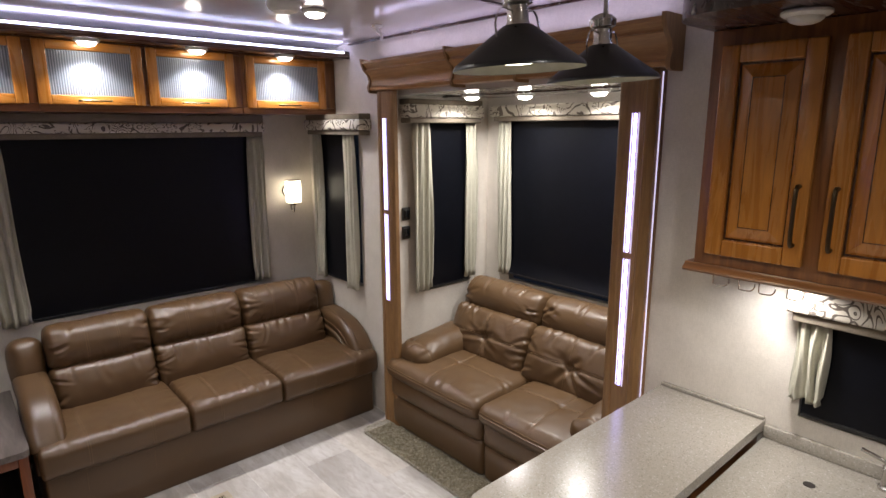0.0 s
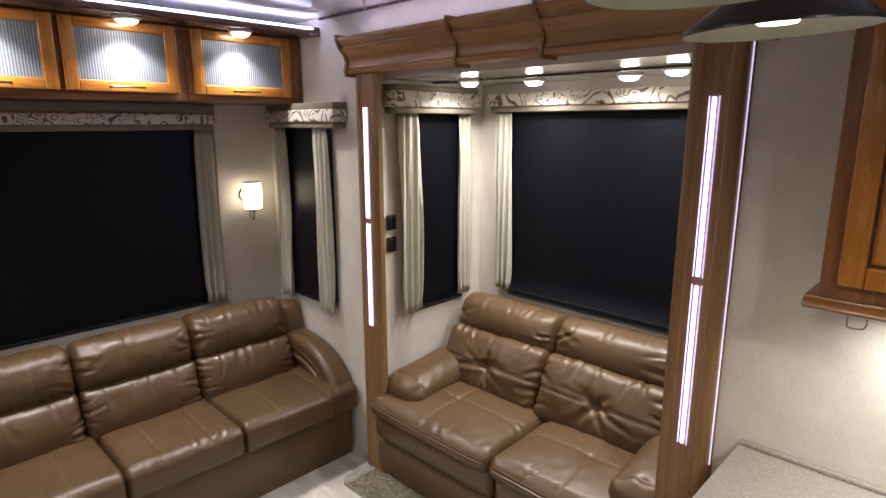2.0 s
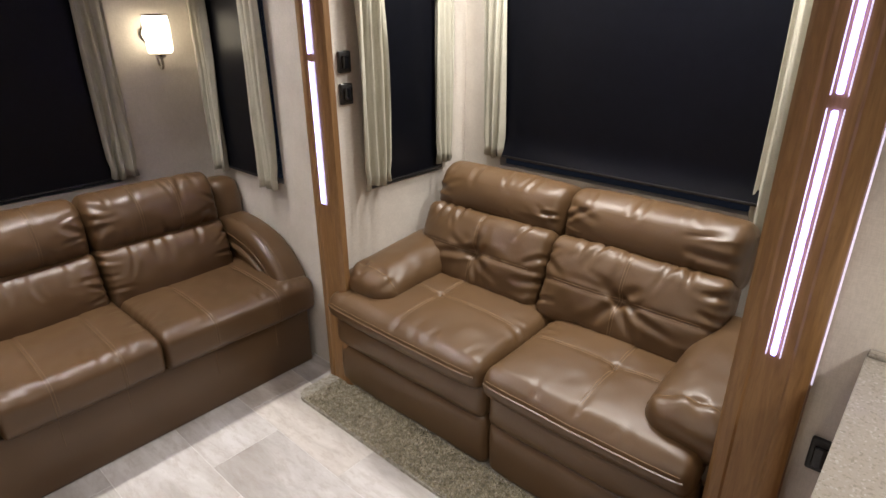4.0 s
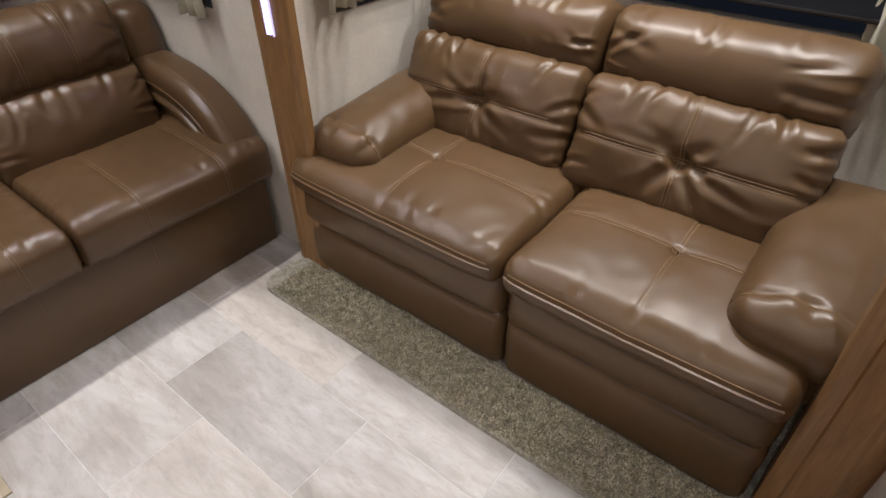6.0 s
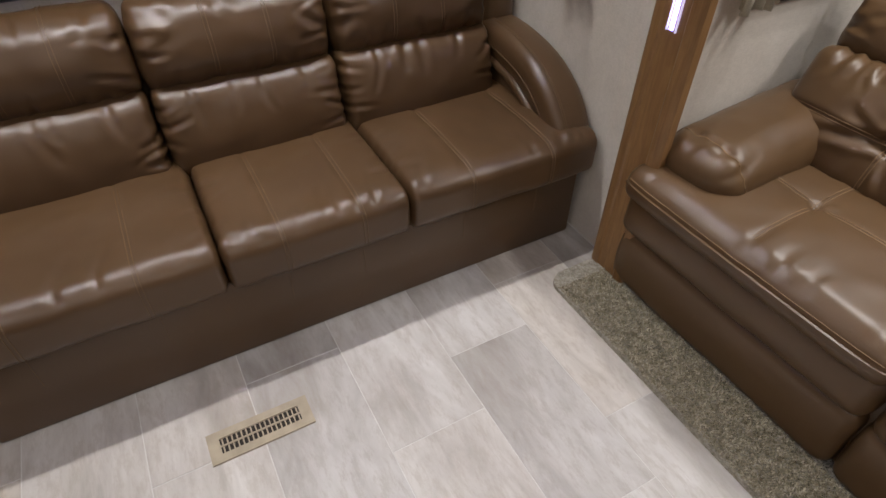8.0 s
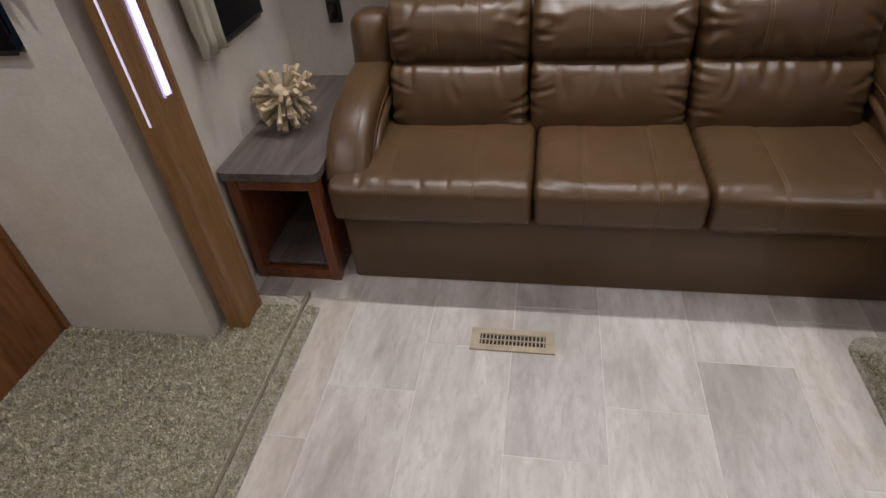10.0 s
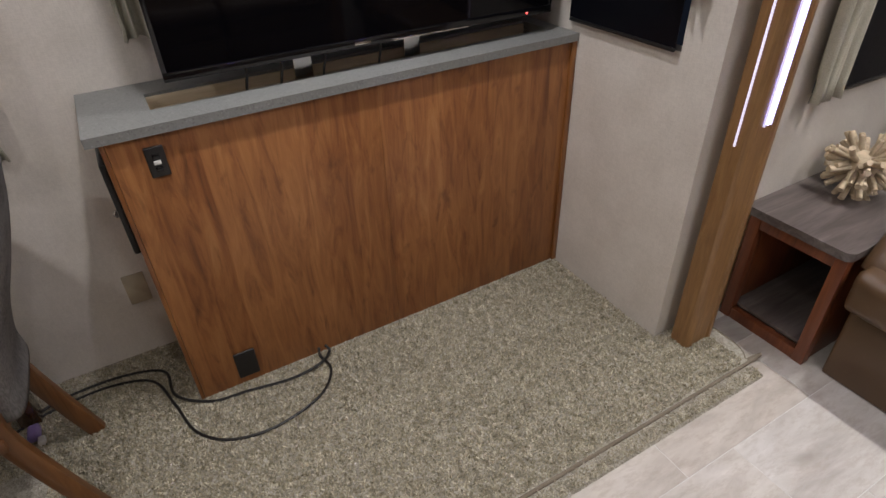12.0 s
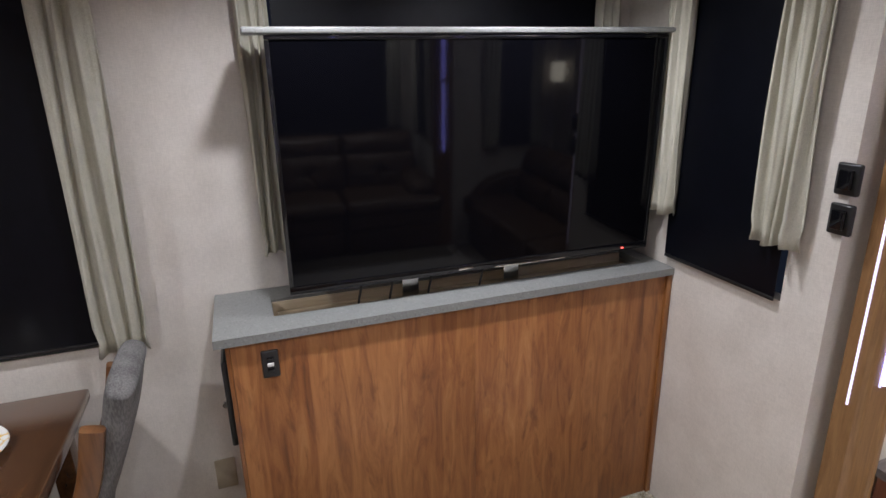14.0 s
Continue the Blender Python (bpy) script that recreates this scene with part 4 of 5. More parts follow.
# ---- switches and outlets ----
def switch_plate(name, label, axis, plane, out, u, z, w=0.062, h=0.085):
    ob = thing(name, label, "switch" if "switch" in name else "outlet", (plane, u, z) if axis == "x" else (u, plane, z))
    def b(d0, d1, u0, u1, z0, z1, bev):
        d0, d1 = plane - out * d0, plane - out * d1
        return bx(d0, d1, u0, u1, z0, z1, bev, 3) if axis == "x" else bx(u0, u1, d0, d1, z0, z1, bev, 3)
    part("plate", b(0.0005, 0.016, u - w / 2, u + w / 2, z - h / 2, z + h / 2, 0.006), BLACK, ob)
    part("rocker", b(0.0165, 0.026, u - w * 0.3, u + w * 0.3, z - h * 0.32, z + h * 0.32, 0.007), GLOSSBLACK, ob)
    return ob


for z in (1.39, 1.272):
    switch_plate("light_switch", "black rocker light switch on the end wall", "y", RS_Y1, 1, 2.248, z, 0.06, 0.08)
for z in (1.397, 1.296):
    switch_plate("light_switch", "black rocker light switch on the end wall", "y", LS_Y1, 1, -0.155, z, 0.062, 0.08)
switch_plate("wall_outlet", "black outlet beside the kitchen counter", "x", XR, 1, 1.368, 0.612, 0.05, 0.09)
switch_plate("wall_outlet", "black outlet on the rear wall above the end table", "y", YB, 1, 0.085, 0.76, 0.06, 0.1)

# ---- three-seat sofa ----
sofa = thing("sofa", "three-seat brown leather sofa with curved padded arms", "sofa", (1.19, 3.75, 0))
base = part("base", bx(0.262, 2.135, 3.385, 4.09, 0.0, 0.292, 0.012, 3), SOFA_LEATHER, sofa, "plain leather front skirt")
part("back_panel", bx(0.385, 2.005, 3.935, 4.06, 0.2925, 0.770, 0.02, 3), SOFA_LEATHER, sofa)
for x in (0.43, 0.74, 1.09, 1.32, 1.67, 1.955):
    part("seam", tube([(x, 3.3846, 0.275), (x, 3.3846, 0.16)], 0.001, 5), THREAD_DARK, base)
for s, (a, b) in enumerate(((0.245, 0.928), (0.930, 1.461), (1.463, 2.150))):
    w = (b - a) / 2
    rng = random.Random(40 + s)
    nips = Folds()
    for k in range(9):
        nips.line(rng.uniform(-0.9, 0.9) * w, -0.25, math.pi / 2 + rng.uniform(-0.5, 0.5), rng.uniform(0.05, 0.14), rng.uniform(0.008, 0.014), rng.uniform(0.0015, 0.0032), rng.uniform(-0.01, 0.01))
    for side in (-1, 1):
        for k in range(4):
            nips.line(side * w * 0.96, rng.uniform(-0.24, 0.1), (0 if side < 0 else math.pi) + rng.uniform(-0.5, 0.5), rng.uniform(0.04, 0.10), rng.uniform(0.007, 0.012), rng.uniform(0.002, 0.004))
    nips.done()

    def dent(u, nrm, nips=nips, w=w):
        k = -0.010 * math.exp(-((u.x) / 0.5) ** 2) * (1 - u.y ** 2) - 0.004 * math.exp(-((abs(u.x) - 0.42) / 0.03) ** 2)
        p = Vector((0, 0, k * max(0, u.z)))
        if u.z > 0.2:
            p += nrm * nips.at(u.x * w, u.y * 0.275)
        return p
    c = Cushion(((a + b) / 2, 3.605, 0.372), (w, 0.275, 0.080), (0.020, 0.050, 0.045), (0.0, 0.008, 0.022), dent, None, 0.003, 8, (72, 34, 6), s * 3.7, (6, 2, 4))
    seat = part("seat_cushion", c.mesh(), SOFA_LEATHER, sofa, angle=180)
    for f in (-0.42, 0.42):
        for off in (0.0, 0.010):
            part("seam", c.seam([(f * w + off, 0.10, 0.080), (f * w + off, -0.275, 0.080), (f * w + off, -0.275, -0.07)]), THREAD_DARK, seat, "tan double stitching")
for s, (a, b) in enumerate(((0.382, 0.896), (0.899, 1.443), (1.446, 2.004))):
    w = (b - a) / 2
    rng = random.Random(60 + s)
    low_f = Folds()
    for u in (-0.62, -0.18, 0.05, 0.55):
        low_f.line((u + rng.uniform(-0.08, 0.08)) * w, 0.115, -math.pi / 2 + rng.uniform(-0.5, 0.5), rng.uniform(0.06, 0.13), rng.uniform(0.008, 0.014), rng.uniform(0.004, 0.0065), rng.uniform(-0.012, 0.012))
    for side in (-1, 1):
        for k in range(3):
            low_f.line(side * w * 0.97, rng.uniform(-0.09, 0.11), (0 if side < 0 else math.pi) + rng.uniform(-0.55, 0.55), rng.uniform(0.05, 0.12), rng.uniform(0.007, 0.012), rng.uniform(0.003, 0.006), rng.uniform(-0.008, 0.008))
    low_f.done()
    top_f = end_puckers(rng, w, 0.12)

    def low_crease(u, nrm, w=w, f=low_f):
        return nrm * f.at(u.x * w, u.z * 0.14) if u.y < 0.3 else Vector((0, 0, 0))

    def top_crease(u, nrm, w=w, f=top_f):
        return nrm * f.at(u.x * w, u.z * 0.12) if u.y < 0.5 else Vector((0, 0, 0))
    low = Cushion(((a + b) / 2, 3.852, 0.522), (w, 0.085, 0.140), (0.026, 0.055, 0.050), (0.0, 0.034, 0.004), low_crease, Matrix.Rotation(radians(-12), 3, "X"), 0.005, 8, (80, 6, 38), 11 + s, (8, 2, 2))
    top = Cushion(((a + b) / 2, 3.930, 0.747), (w + 0.001, 0.095, 0.120), (0.034, 0.062, 0.062), (0.0, 0.038, 0.012), top_crease, Matrix.Rotation(radians(-14), 3, "X"), 0.006, 8, (80, 6, 38), 21 + s, (8, 2, 2))
    back = part("back_cushion", low.mesh(), SOFA_LEATHER, sofa, "lower back roll", angle=180)
    head_roll = part("head_cushion", top.mesh(), SOFA_LEATHER, sofa, "upper head roll with gathered ends", angle=180)
    for f in (-0.3, 0.3):
        for off in (0.0, 0.010):
            part("seam", top.seam([(f * w + off, 0.02, 0.120), (f * w + off, -0.095, 0.120), (f * w + off, -0.095, -0.1)]), THREAD_DARK, head_roll)
for x0, x1, s in ((2.008, 2.162, 1), (0.222, 0.378, -1)):
    xc = (x0 + x1) / 2
    side = prism([(4.07, 0.29), (4.07, 0.58), (3.86, 0.59), (3.72, 0.58), (3.60, 0.545), (3.51, 0.50), (3.455, 0.445), (3.43, 0.41), (3.43, 0.29)], "x", x0 + 0.014, x1 - 0.006)
    bmesh.ops.bevel(side, geom=side.edges[:], offset=0.012, segments=3, profile=0.5, affect="EDGES")
    part("arm_panel", side, SOFA_LEATHER, sofa)
    arc = smooth_path([(xc, 4.02, 0.580), (xc, 3.86, 0.594), (xc, 3.72, 0.584), (xc, 3.60, 0.554), (xc, 3.51, 0.502), (xc, 3.455, 0.440), (xc, 3.437, 0.405)], 10)
    n = len(arc)
    taper = [0.75 + 0.25 * min(1, i / 3) if i < 3 else (1.0 if i < n - 4 else (1.0, 0.98, 0.94, 0.80)[i - n + 4]) for i in range(n)]
    arm = part("arm_pad", tube(arc, 0.066, 32, (1, 0, 0), (x1 - x0) / 2, 3.4, taper), SOFA_LEATHER, sofa, "curved padded arm rest", angle=180)
    inner = -s * (x1 - x0) / 2
    ridge_arc = [p + Vector((inner * 0.90, 0.030, -0.052)) for p in arc[2:-10]]
    part("arm_ridge", tube(ridge_arc, 0.017, 12, None, None, 2.0, [0.5 if i in (0, len(ridge_arc) - 1) else 1.0 for i in range(len(ridge_arc))]), SOFA_LEATHER, arm, "padded inner ridge of the arm")
    part("seam", tube([p + Vector((inner * 1.005, 0.004, -0.004)) for p in arc[3:-6]], 0.0035, 6), SOFA_LEATHER, arm, "piped edge")
    for lift, off in ((0.0655, 0.52), (0.0665, 0.44)):
        pts = []
        for p, q in zip(arc[2:-7], arc[3:-6]):
            t = (q - p).normalized()
            pts.append(p + Vector((inner * off, 0, 0)) + Vector((0, t.z, -t.y)) * lift)
        part("seam", tube(pts, 0.0014, 5), THREAD_DARK, arm)
    wing = Cushion((xc, 3.965, 0.690), ((x1 - x0) / 2, 0.085, 0.125), 0.055, (0.006, 0.02, 0.008), None, Matrix.Rotation(radians(-10), 3, "X"), 0.004, 8, 14, xc)
    part("wing_cushion", wing.mesh(), SOFA_LEATHER, sofa, "padded end wing of the back", angle=180)

# ---- reclining loveseat ----
love = thing("loveseat", "brown leather reclining loveseat with pillow arms", "loveseat", (2.5, 2.37, 0.016))
part("base", bx(2.15, 2.93, 1.625, 3.115, 0.017, 0.40, 0.015, 3), LEATHER, love)
for s, (y0, y1) in enumerate(((2.304, 3.125), (1.600, 2.298))):
    yc, w = (y0 + y1) / 2, (y1 - y0) / 2
    foot = Cushion((2.163, yc, 0.130), (0.060, w, 0.112), (0.035, 0.035, 0.035), (0.010, 0.0, 0.0), None, None, 0.004, 6, 20, 31 + s, (2, 8, 2))
    part("lower_panel", foot.mesh(), LEATHER, love, "lower front panel", angle=180)
    up = Cushion((2.163, yc, 0.318), (0.072, w, 0.092), (0.045, 0.040, 0.045), (0.018, 0.0, 0.004), None, None, 0.005, 7, 24, 41 + s, (2, 8, 2))
    part("foot_rest", up.mesh(), LEATHER, love, "padded recliner front panel", angle=180)

    rng = random.Random(80 + s)
    nips = Folds()
    for k in range(7):
        nips.line(-0.27, rng.uniform(-0.9, 0.9) * w, rng.uniform(-0.5, 0.5), rng.uniform(0.04, 0.10), rng.uniform(0.008, 0.013), rng.uniform(0.0015, 0.0035), rng.uniform(-0.01, 0.01))
    for k in range(6):
        nips.line(-0.015, 0.004, k * 1.047 + rng.uniform(0.2, 0.8), rng.uniform(0.03, 0.07), 0.009, rng.uniform(0.002, 0.004))
    for side in (-1, 1):
        for k in range(4):
            nips.line(rng.uniform(-0.2, 0.2), side * w * 0.96, -side * math.pi / 2 + rng.uniform(-0.5, 0.5), rng.uniform(0.04, 0.09), 0.010, rng.uniform(0.002, 0.004))
    nips.done()

    def tufted(u, nrm, s=s, w=w, nips=nips):
        r = math.hypot(u.x * 0.9 + 0.05, u.y)
        if u.z > 0:
            return nrm * nips.at(u.x * 0.295, u.y * w) + Vector((0, 0, u.z * (-0.010 * math.exp(-(r / 0.16) ** 2) - 0.004 * math.exp(-(u.y / 0.03) ** 2) - 0.003 * math.exp(-((u.x + 0.05) / 0.04) ** 2))))
        return Vector((0, 0, max(0, u.z) * (-0.010 * math.exp(-(r / 0.16) ** 2) - 0.003 * math.exp(-(u.y / 0.05) ** 2) - 0.002 * math.exp(-((u.x + 0.05) / 0.06) ** 2))))
    seat_c = Cushion((2.345, yc, 0.428), (0.295, w, 0.056), (0.052, 0.036, 0.050), (0.012, 0.0, 0.032), tufted, Matrix.Rotation(radians(-1), 3, "Y"), 0.003, 8, (48, 60, 8), 51 + s, (2.5, 4, 2))
    seat = part("seat_cushion", seat_c.mesh(), LEATHER, love, angle=180)
    for d in (0.0, 0.009):
        part("seam", seat_c.seam([(-0.24, d, 0.056), (0.28, d, 0.056)]), THREAD, seat, "tan double stitching")
        part("seam", seat_c.seam([(-0.015 + d, -w + 0.06, 0.056), (-0.015 + d, w - 0.06, 0.056)]), THREAD, seat)
    part("welt", seat_c.seam([(-0.295, -w + 0.02, 0.012), (-0.295, w - 0.02, 0.012)], 0.005, 0.0015), LEATHER, seat, "piped edge")
    part("seam", seat_c.seam([(-0.295, -w + 0.03, 0.028), (-0.295, w - 0.03, 0.028)]), THREAD, seat)

    rays = Folds()
    for k in range(11):
        ang = k * 2 * math.pi / 11 + rng.uniform(-0.25, 0.25)
        long = rng.uniform(0.13, 0.26) if math.sin(ang) < 0.2 else rng.uniform(0.07, 0.16)
        rays.line(0.018 * math.cos(ang), -0.004 + 0.018 * math.sin(ang), ang, long, rng.uniform(0.011, 0.020), rng.uniform(0.004, 0.0075), rng.uniform(-0.024, 0.024))
    for k in range(7):
        rays.line(rng.uniform(-0.27, 0.27), 0.155, -math.pi / 2 + rng.uniform(-0.6, 0.6), rng.uniform(0.05, 0.12), rng.uniform(0.009, 0.014), rng.uniform(0.004, 0.007), rng.uniform(-0.012, 0.012))
        side = (-1, 1)[k % 2]
        rays.line(side * 0.31, rng.uniform(-0.14, 0.12), (0 if side < 0 else math.pi) + rng.uniform(-0.6, 0.6), rng.uniform(0.06, 0.13), rng.uniform(0.009, 0.014), rng.uniform(0.004, 0.007), rng.uniform(-0.012, 0.012))
    rays.done()

    def pinch(u, nrm, s=s, rays=rays):
        if u.x > 0.2:
            return Vector((0, 0, 0))
        r = math.hypot(u.y, (u.z + 0.02) * 0.7)
        k = -0.026 * math.exp(-(r / 0.24) ** 2) - 0.006 * math.exp(-(u.y / 0.035) ** 2) - 0.006 * math.exp(-((u.z + 0.03) / 0.06) ** 2)
        return nrm * (k * max(0.0, -nrm.x) + rays.at(u.y * 0.32, u.z * 0.165))
    tilt = Matrix.Rotation(radians(19), 3, "Y")
    yb0, yb1 = (2.384, 3.03) if s == 0 else (1.725, 2.380)
    ybc, wb = (yb0 + yb1) / 2, (yb1 - yb0) / 2
    low = Cushion((2.632, ybc, 0.592), (0.105, wb, 0.168), (0.055, 0.032, 0.050), (0.036, 0.0, 0.006), pinch, Matrix.Rotation(radians(23), 3, "Y"), 0.005, 7, (6, 92, 50), 61 + s, (2, 5, 2))
    back = part("back_cushion", low.mesh(), LEATHER, love, "tufted back cushion with cross stitching", angle=180)
    for d in (0.0, 0.009):
        part("seam", low.seam([(-0.105, -wb + 0.05, -0.008 + d), (-0.105, wb - 0.05, -0.008 + d)]), THREAD, back)
        part("seam", low.seam([(-0.105, d, -0.14), (-0.105, d, 0.155)]), THREAD, back)

    puckers = end_puckers(rng, wb, 0.115, 4, 0.15, 0.0058)

    def gathers(u, nrm, wb=wb, f=puckers):
        return nrm * f.at(u.y * wb, u.z * 0.115) if u.x < 0.5 else Vector((0, 0, 0))
    top = Cushion((2.775, ybc, 0.800), (0.105, wb + 0.004, 0.114), (0.065, 0.042, 0.065), (0.042, 0.0, 0.014), gathers, tilt, 0.005, 6, (6, 92, 40), 71 + s, (2, 8, 2))
    part("head_cushion", top.mesh(), LEATHER, love, "stuffed head roll with puckered ends", angle=180)
for y, s in ((2.984, 1), (1.654, -1)):
    part("arm_base", Cushion((2.44, y, 0.415), (0.275, 0.098, 0.075), (0.05, 0.045, 0.04), (0.008, 0.006, 0), None, None, 0.003, 8, 12, y).mesh(), LEATHER, love, angle=180)
    rng = random.Random(90 + s)
    gath = Folds()
    for k in range(11):
        v = -0.20 + 0.40 * (k + rng.uniform(0.2, 0.8)) / 11
        gath.line(-0.225, v, math.pi + rng.uniform(-0.35, 0.35), rng.uniform(0.035, 0.075), rng.uniform(0.009, 0.014), rng.uniform(0.003, 0.006), rng.uniform(-0.006, 0.006))
        if k % 3 == 0:
            gath.line(-0.225, v, rng.uniform(-0.3, 0.3), rng.uniform(0.05, 0.10), 0.011, rng.uniform(0.002, 0.004))
    gath.done()

    def roll_folds(u, nrm, s=s, gath=gath):
        v = 0.11 * math.atan2(u.y, u.z + 0.3)
        k = gath.at(u.x * 0.305, v) - 0.006 * math.exp(-((u.x * 0.305 + 0.225) / 0.010) ** 2)
        return nrm * k + Vector((0.030 * max(0.0, -u.x - 0.7) * (1 - u.z) * 0.8, 0, 0))
    pillow = Cushion((2.430, y, 0.526), (0.300, 0.136, 0.084), (0.070, 0.085, 0.076), (0.010, 0.008, 0.020), roll_folds, Matrix.Rotation(radians(-6), 3, "Y"), 0.004, 8, (56, 30, 30), 80 + y, (3, 2, 2))
    arm = part("arm_pillow", pillow.mesh(), LEATHER, love, "rolled pillow arm with gathered front", angle=180)
    ring = [pillow.surface((-0.225, 0.136 * max(-1, min(1, 1.35 * math.sin(a))), 0.084 * max(-1, min(1, 1.35 * math.cos(a)))), 0.001) for a in [radians(-110 + 5 * i) for i in range(45)]]
    part("seam", tube(ring, 0.0016, 5), THREAD, arm)

# ---- end table with a driftwood ball ----
et = thing("end_table", "cherry end table with open cubby and grey laminate top", "end table", (0.05, 3.7, 0))
TX0, TX1, TY0, TY1 = -0.125, 0.212, 3.355, 4.16
part("tabletop", prism(rug_outline(TX0 - 0.02, TX1 + 0.008, TY0 - 0.012, TY1 + 0.005, 0.03, (2, 3)), "z", 0.452, 0.482), GREYTOP, et, "grey-brown wood-look laminate top", angle=30)
legs = ((TX0, TX0 + 0.04, TY0, TY0 + 0.04), (TX1 - 0.04, TX1, TY0, TY0 + 0.04), (TX0, TX0 + 0.04, TY1 - 0.04, TY1), (TX1 - 0.04, TX1, TY1 - 0.04, TY1))
for a, b, c, d in legs:
    part("leg", bx(a, b, c, d, 0.0, 0.4515, 0.003), REDWOOD, et)
part("rail", bx(TX0 + 0.0405, TX1 - 0.0405, TY0 + 0.004, TY0 + 0.032, 0.405, 0.4515, 0.002), REDWOOD, et)
part("rail", bx(TX0 + 0.0405, TX1 - 0.0405, TY0 + 0.004, TY0 + 0.032, 0.0, 0.045, 0.002), REDWOOD, et)
part("side_panel", bx(TX0 + 0.008, TX0 + 0.024, TY0 + 0.0405, TY1 - 0.0405, 0.0, 0.4515, 0.001), REDWOOD, et)
part("side_panel", bx(TX1 - 0.024, TX1 - 0.008, TY0 + 0.0405, TY1 - 0.0405, 0.0, 0.4515, 0.001), REDWOOD, et)
part("shelf", bx(TX0 + 0.025, TX1 - 0.025, TY0 + 0.034, TY1 - 0.04, 0.046, 0.062, 0.001), GREYTOP, et)
ball = thing("driftwood_ball", "decorative ball of bleached driftwood sticks on the end table", "decoration", (0.0, 3.70, 0.4825))
rng = random.Random(5)
stick_meshes = []
for k in range(6):
    L = 0.062 + 0.006 * k
    bmx = tube(smooth_path([(0, 0, 0.035), (rng.uniform(-0.004, 0.004), rng.uniform(-0.004, 0.004), 0.035 + L * 0.5), (rng.uniform(-0.004, 0.004), rng.uniform(-0.004, 0.004), 0.035 + L)], 3), 0.0082 + 0.0005 * k, 7)
    ob = link_mesh("stick", bmx, STICK, Vector((0, 0, 0)), 60)
    stick_meshes.append(ob.data)
    bpy.data.objects.remove(ob)
part("core", Cushion((0.0, 3.70, 0.592), (0.05, 0.05, 0.05), 0.049, n=4).mesh(), STICK, ball)
for i in range(84):
    f = math.acos(1 - 2 * (i + 0.5) / 84)
    a = i * 2.39996
    d = Vector((math.sin(f) * math.cos(a), math.sin(f) * math.sin(a), math.cos(f)))
    d = (d + Vector([rng.uniform(-0.55, 0.55) for _ in range(3)])).normalized()
    if d.z < -0.93:
        continue
    ob = new("stick", stick_meshes[i % 6])
    ob.parent = ball
    aside = d.cross(Vector([rng.uniform(-1, 1) for _ in range(3)])).normalized()
    lean = (d * rng.uniform(0.55, 1.0) + aside * rng.uniform(0.1, 0.8)).normalized()
    ob.matrix_basis = Matrix.Translation(Vector((0, 0, 0.110)) + d * 0.022) @ lean.to_track_quat("Z", "Y").to_matrix().to_4x4() @ Matrix.Translation((0, 0, -0.012))

# ---- television cabinet ----
stand = thing("tv_cabinet", "rustic cherry laminate television lift cabinet", "cabinet", (-0.9, 2.26, 0.018))
PX = -0.730
part("front_panel", bx(PX - 0.016, PX, 1.525, 2.262, 0.0185, 0.955, 0.001), LAMINATE, stand)
part("front_panel", bx(PX - 0.016, PX, 2.2626, 3.003, 0.0185, 0.955, 0.001), LAMINATE, stand)
part("edge_strip", bx(PX - 0.016, PX + 0.010, 3.0035, 3.0255, 0.0185, 0.955, 0.003), CHERRY, stand, "narrow cherry edge strip")
part("side_panel", bx(LS_X + 0.002, PX - 0.0165, 1.525, 1.541, 0.0185, 0.955, 0.001), LAMINATE, stand)
part("corner_post", bx(PX - 0.016, PX + 0.002, 1.512, 1.5245, 0.0185, 0.955, 0.002), CHERRY, stand)
part("drawer_edge", bx(-0.97, -0.76, 1.512, 1.5245, 0.30, 0.52, 0.003), LAMINATE, stand, "cabinet door on the short side")
part("inner_rail", bx(-0.956, -0.940, 1.67, 2.96, 0.9265, 0.944, 0.002), PINE, stand, "raw pine lift rail inside the slot")
part("inner_rail", bx(-0.848, -0.833, 1.70, 2.94, 0.9265, 0.940, 0.002), PINE, stand, "raw pine lift rail inside the slot")
part("lift_floor", bx(LS_X + 0.005, PX - 0.02, 1.545, 3.0, 0.912, 0.926, 0), PINE, stand)
wt = thing("cabinet_top", "grey speckled top with a slot for the television lift", "worktop", (-0.9, 2.26, 0.936))
top_bm = wall_sheet("z", 0.982, -0.026, LS_X + 0.003, -0.716, 1.484, 3.0255, [(-0.966, -0.828, 1.655, 2.970)])
bmesh.ops.bevel(top_bm, geom=[e for e in top_bm.edges if len(e.link_faces) == 2 and e.calc_face_angle(0) > 1.0], offset=0.008, segments=4, profile=0.5, affect="EDGES")
part("slab", top_bm, TVTOP, wt)
part("slot_liner", bx(-0.9655, -0.957, 1.656, 2.969, 0.927, 0.974, 0.002), PINE, wt, "raw pine liner inside the slot")
tv = thing("television", "large black flat-screen television raised on a lift", "television", (-0.83, 2.33, 0.98))
TVX, TY_0, TY_1, TZ0, TZ1 = -0.800, 1.708, 2.952, 1.050, 1.768
part("body", bx(TVX - 0.055, TVX - 0.008, TY_0 + 0.01, TY_1 - 0.01, TZ0 + 0.02, TZ1 - 0.01, 0.01), BLACK, tv)
part("screen", bx(TVX - 0.0075, TVX - 0.002, TY_0 + 0.012, TY_1 - 0.012, TZ0 + 0.024, TZ1 - 0.012, 0), SCREEN, tv, "dark glossy screen")
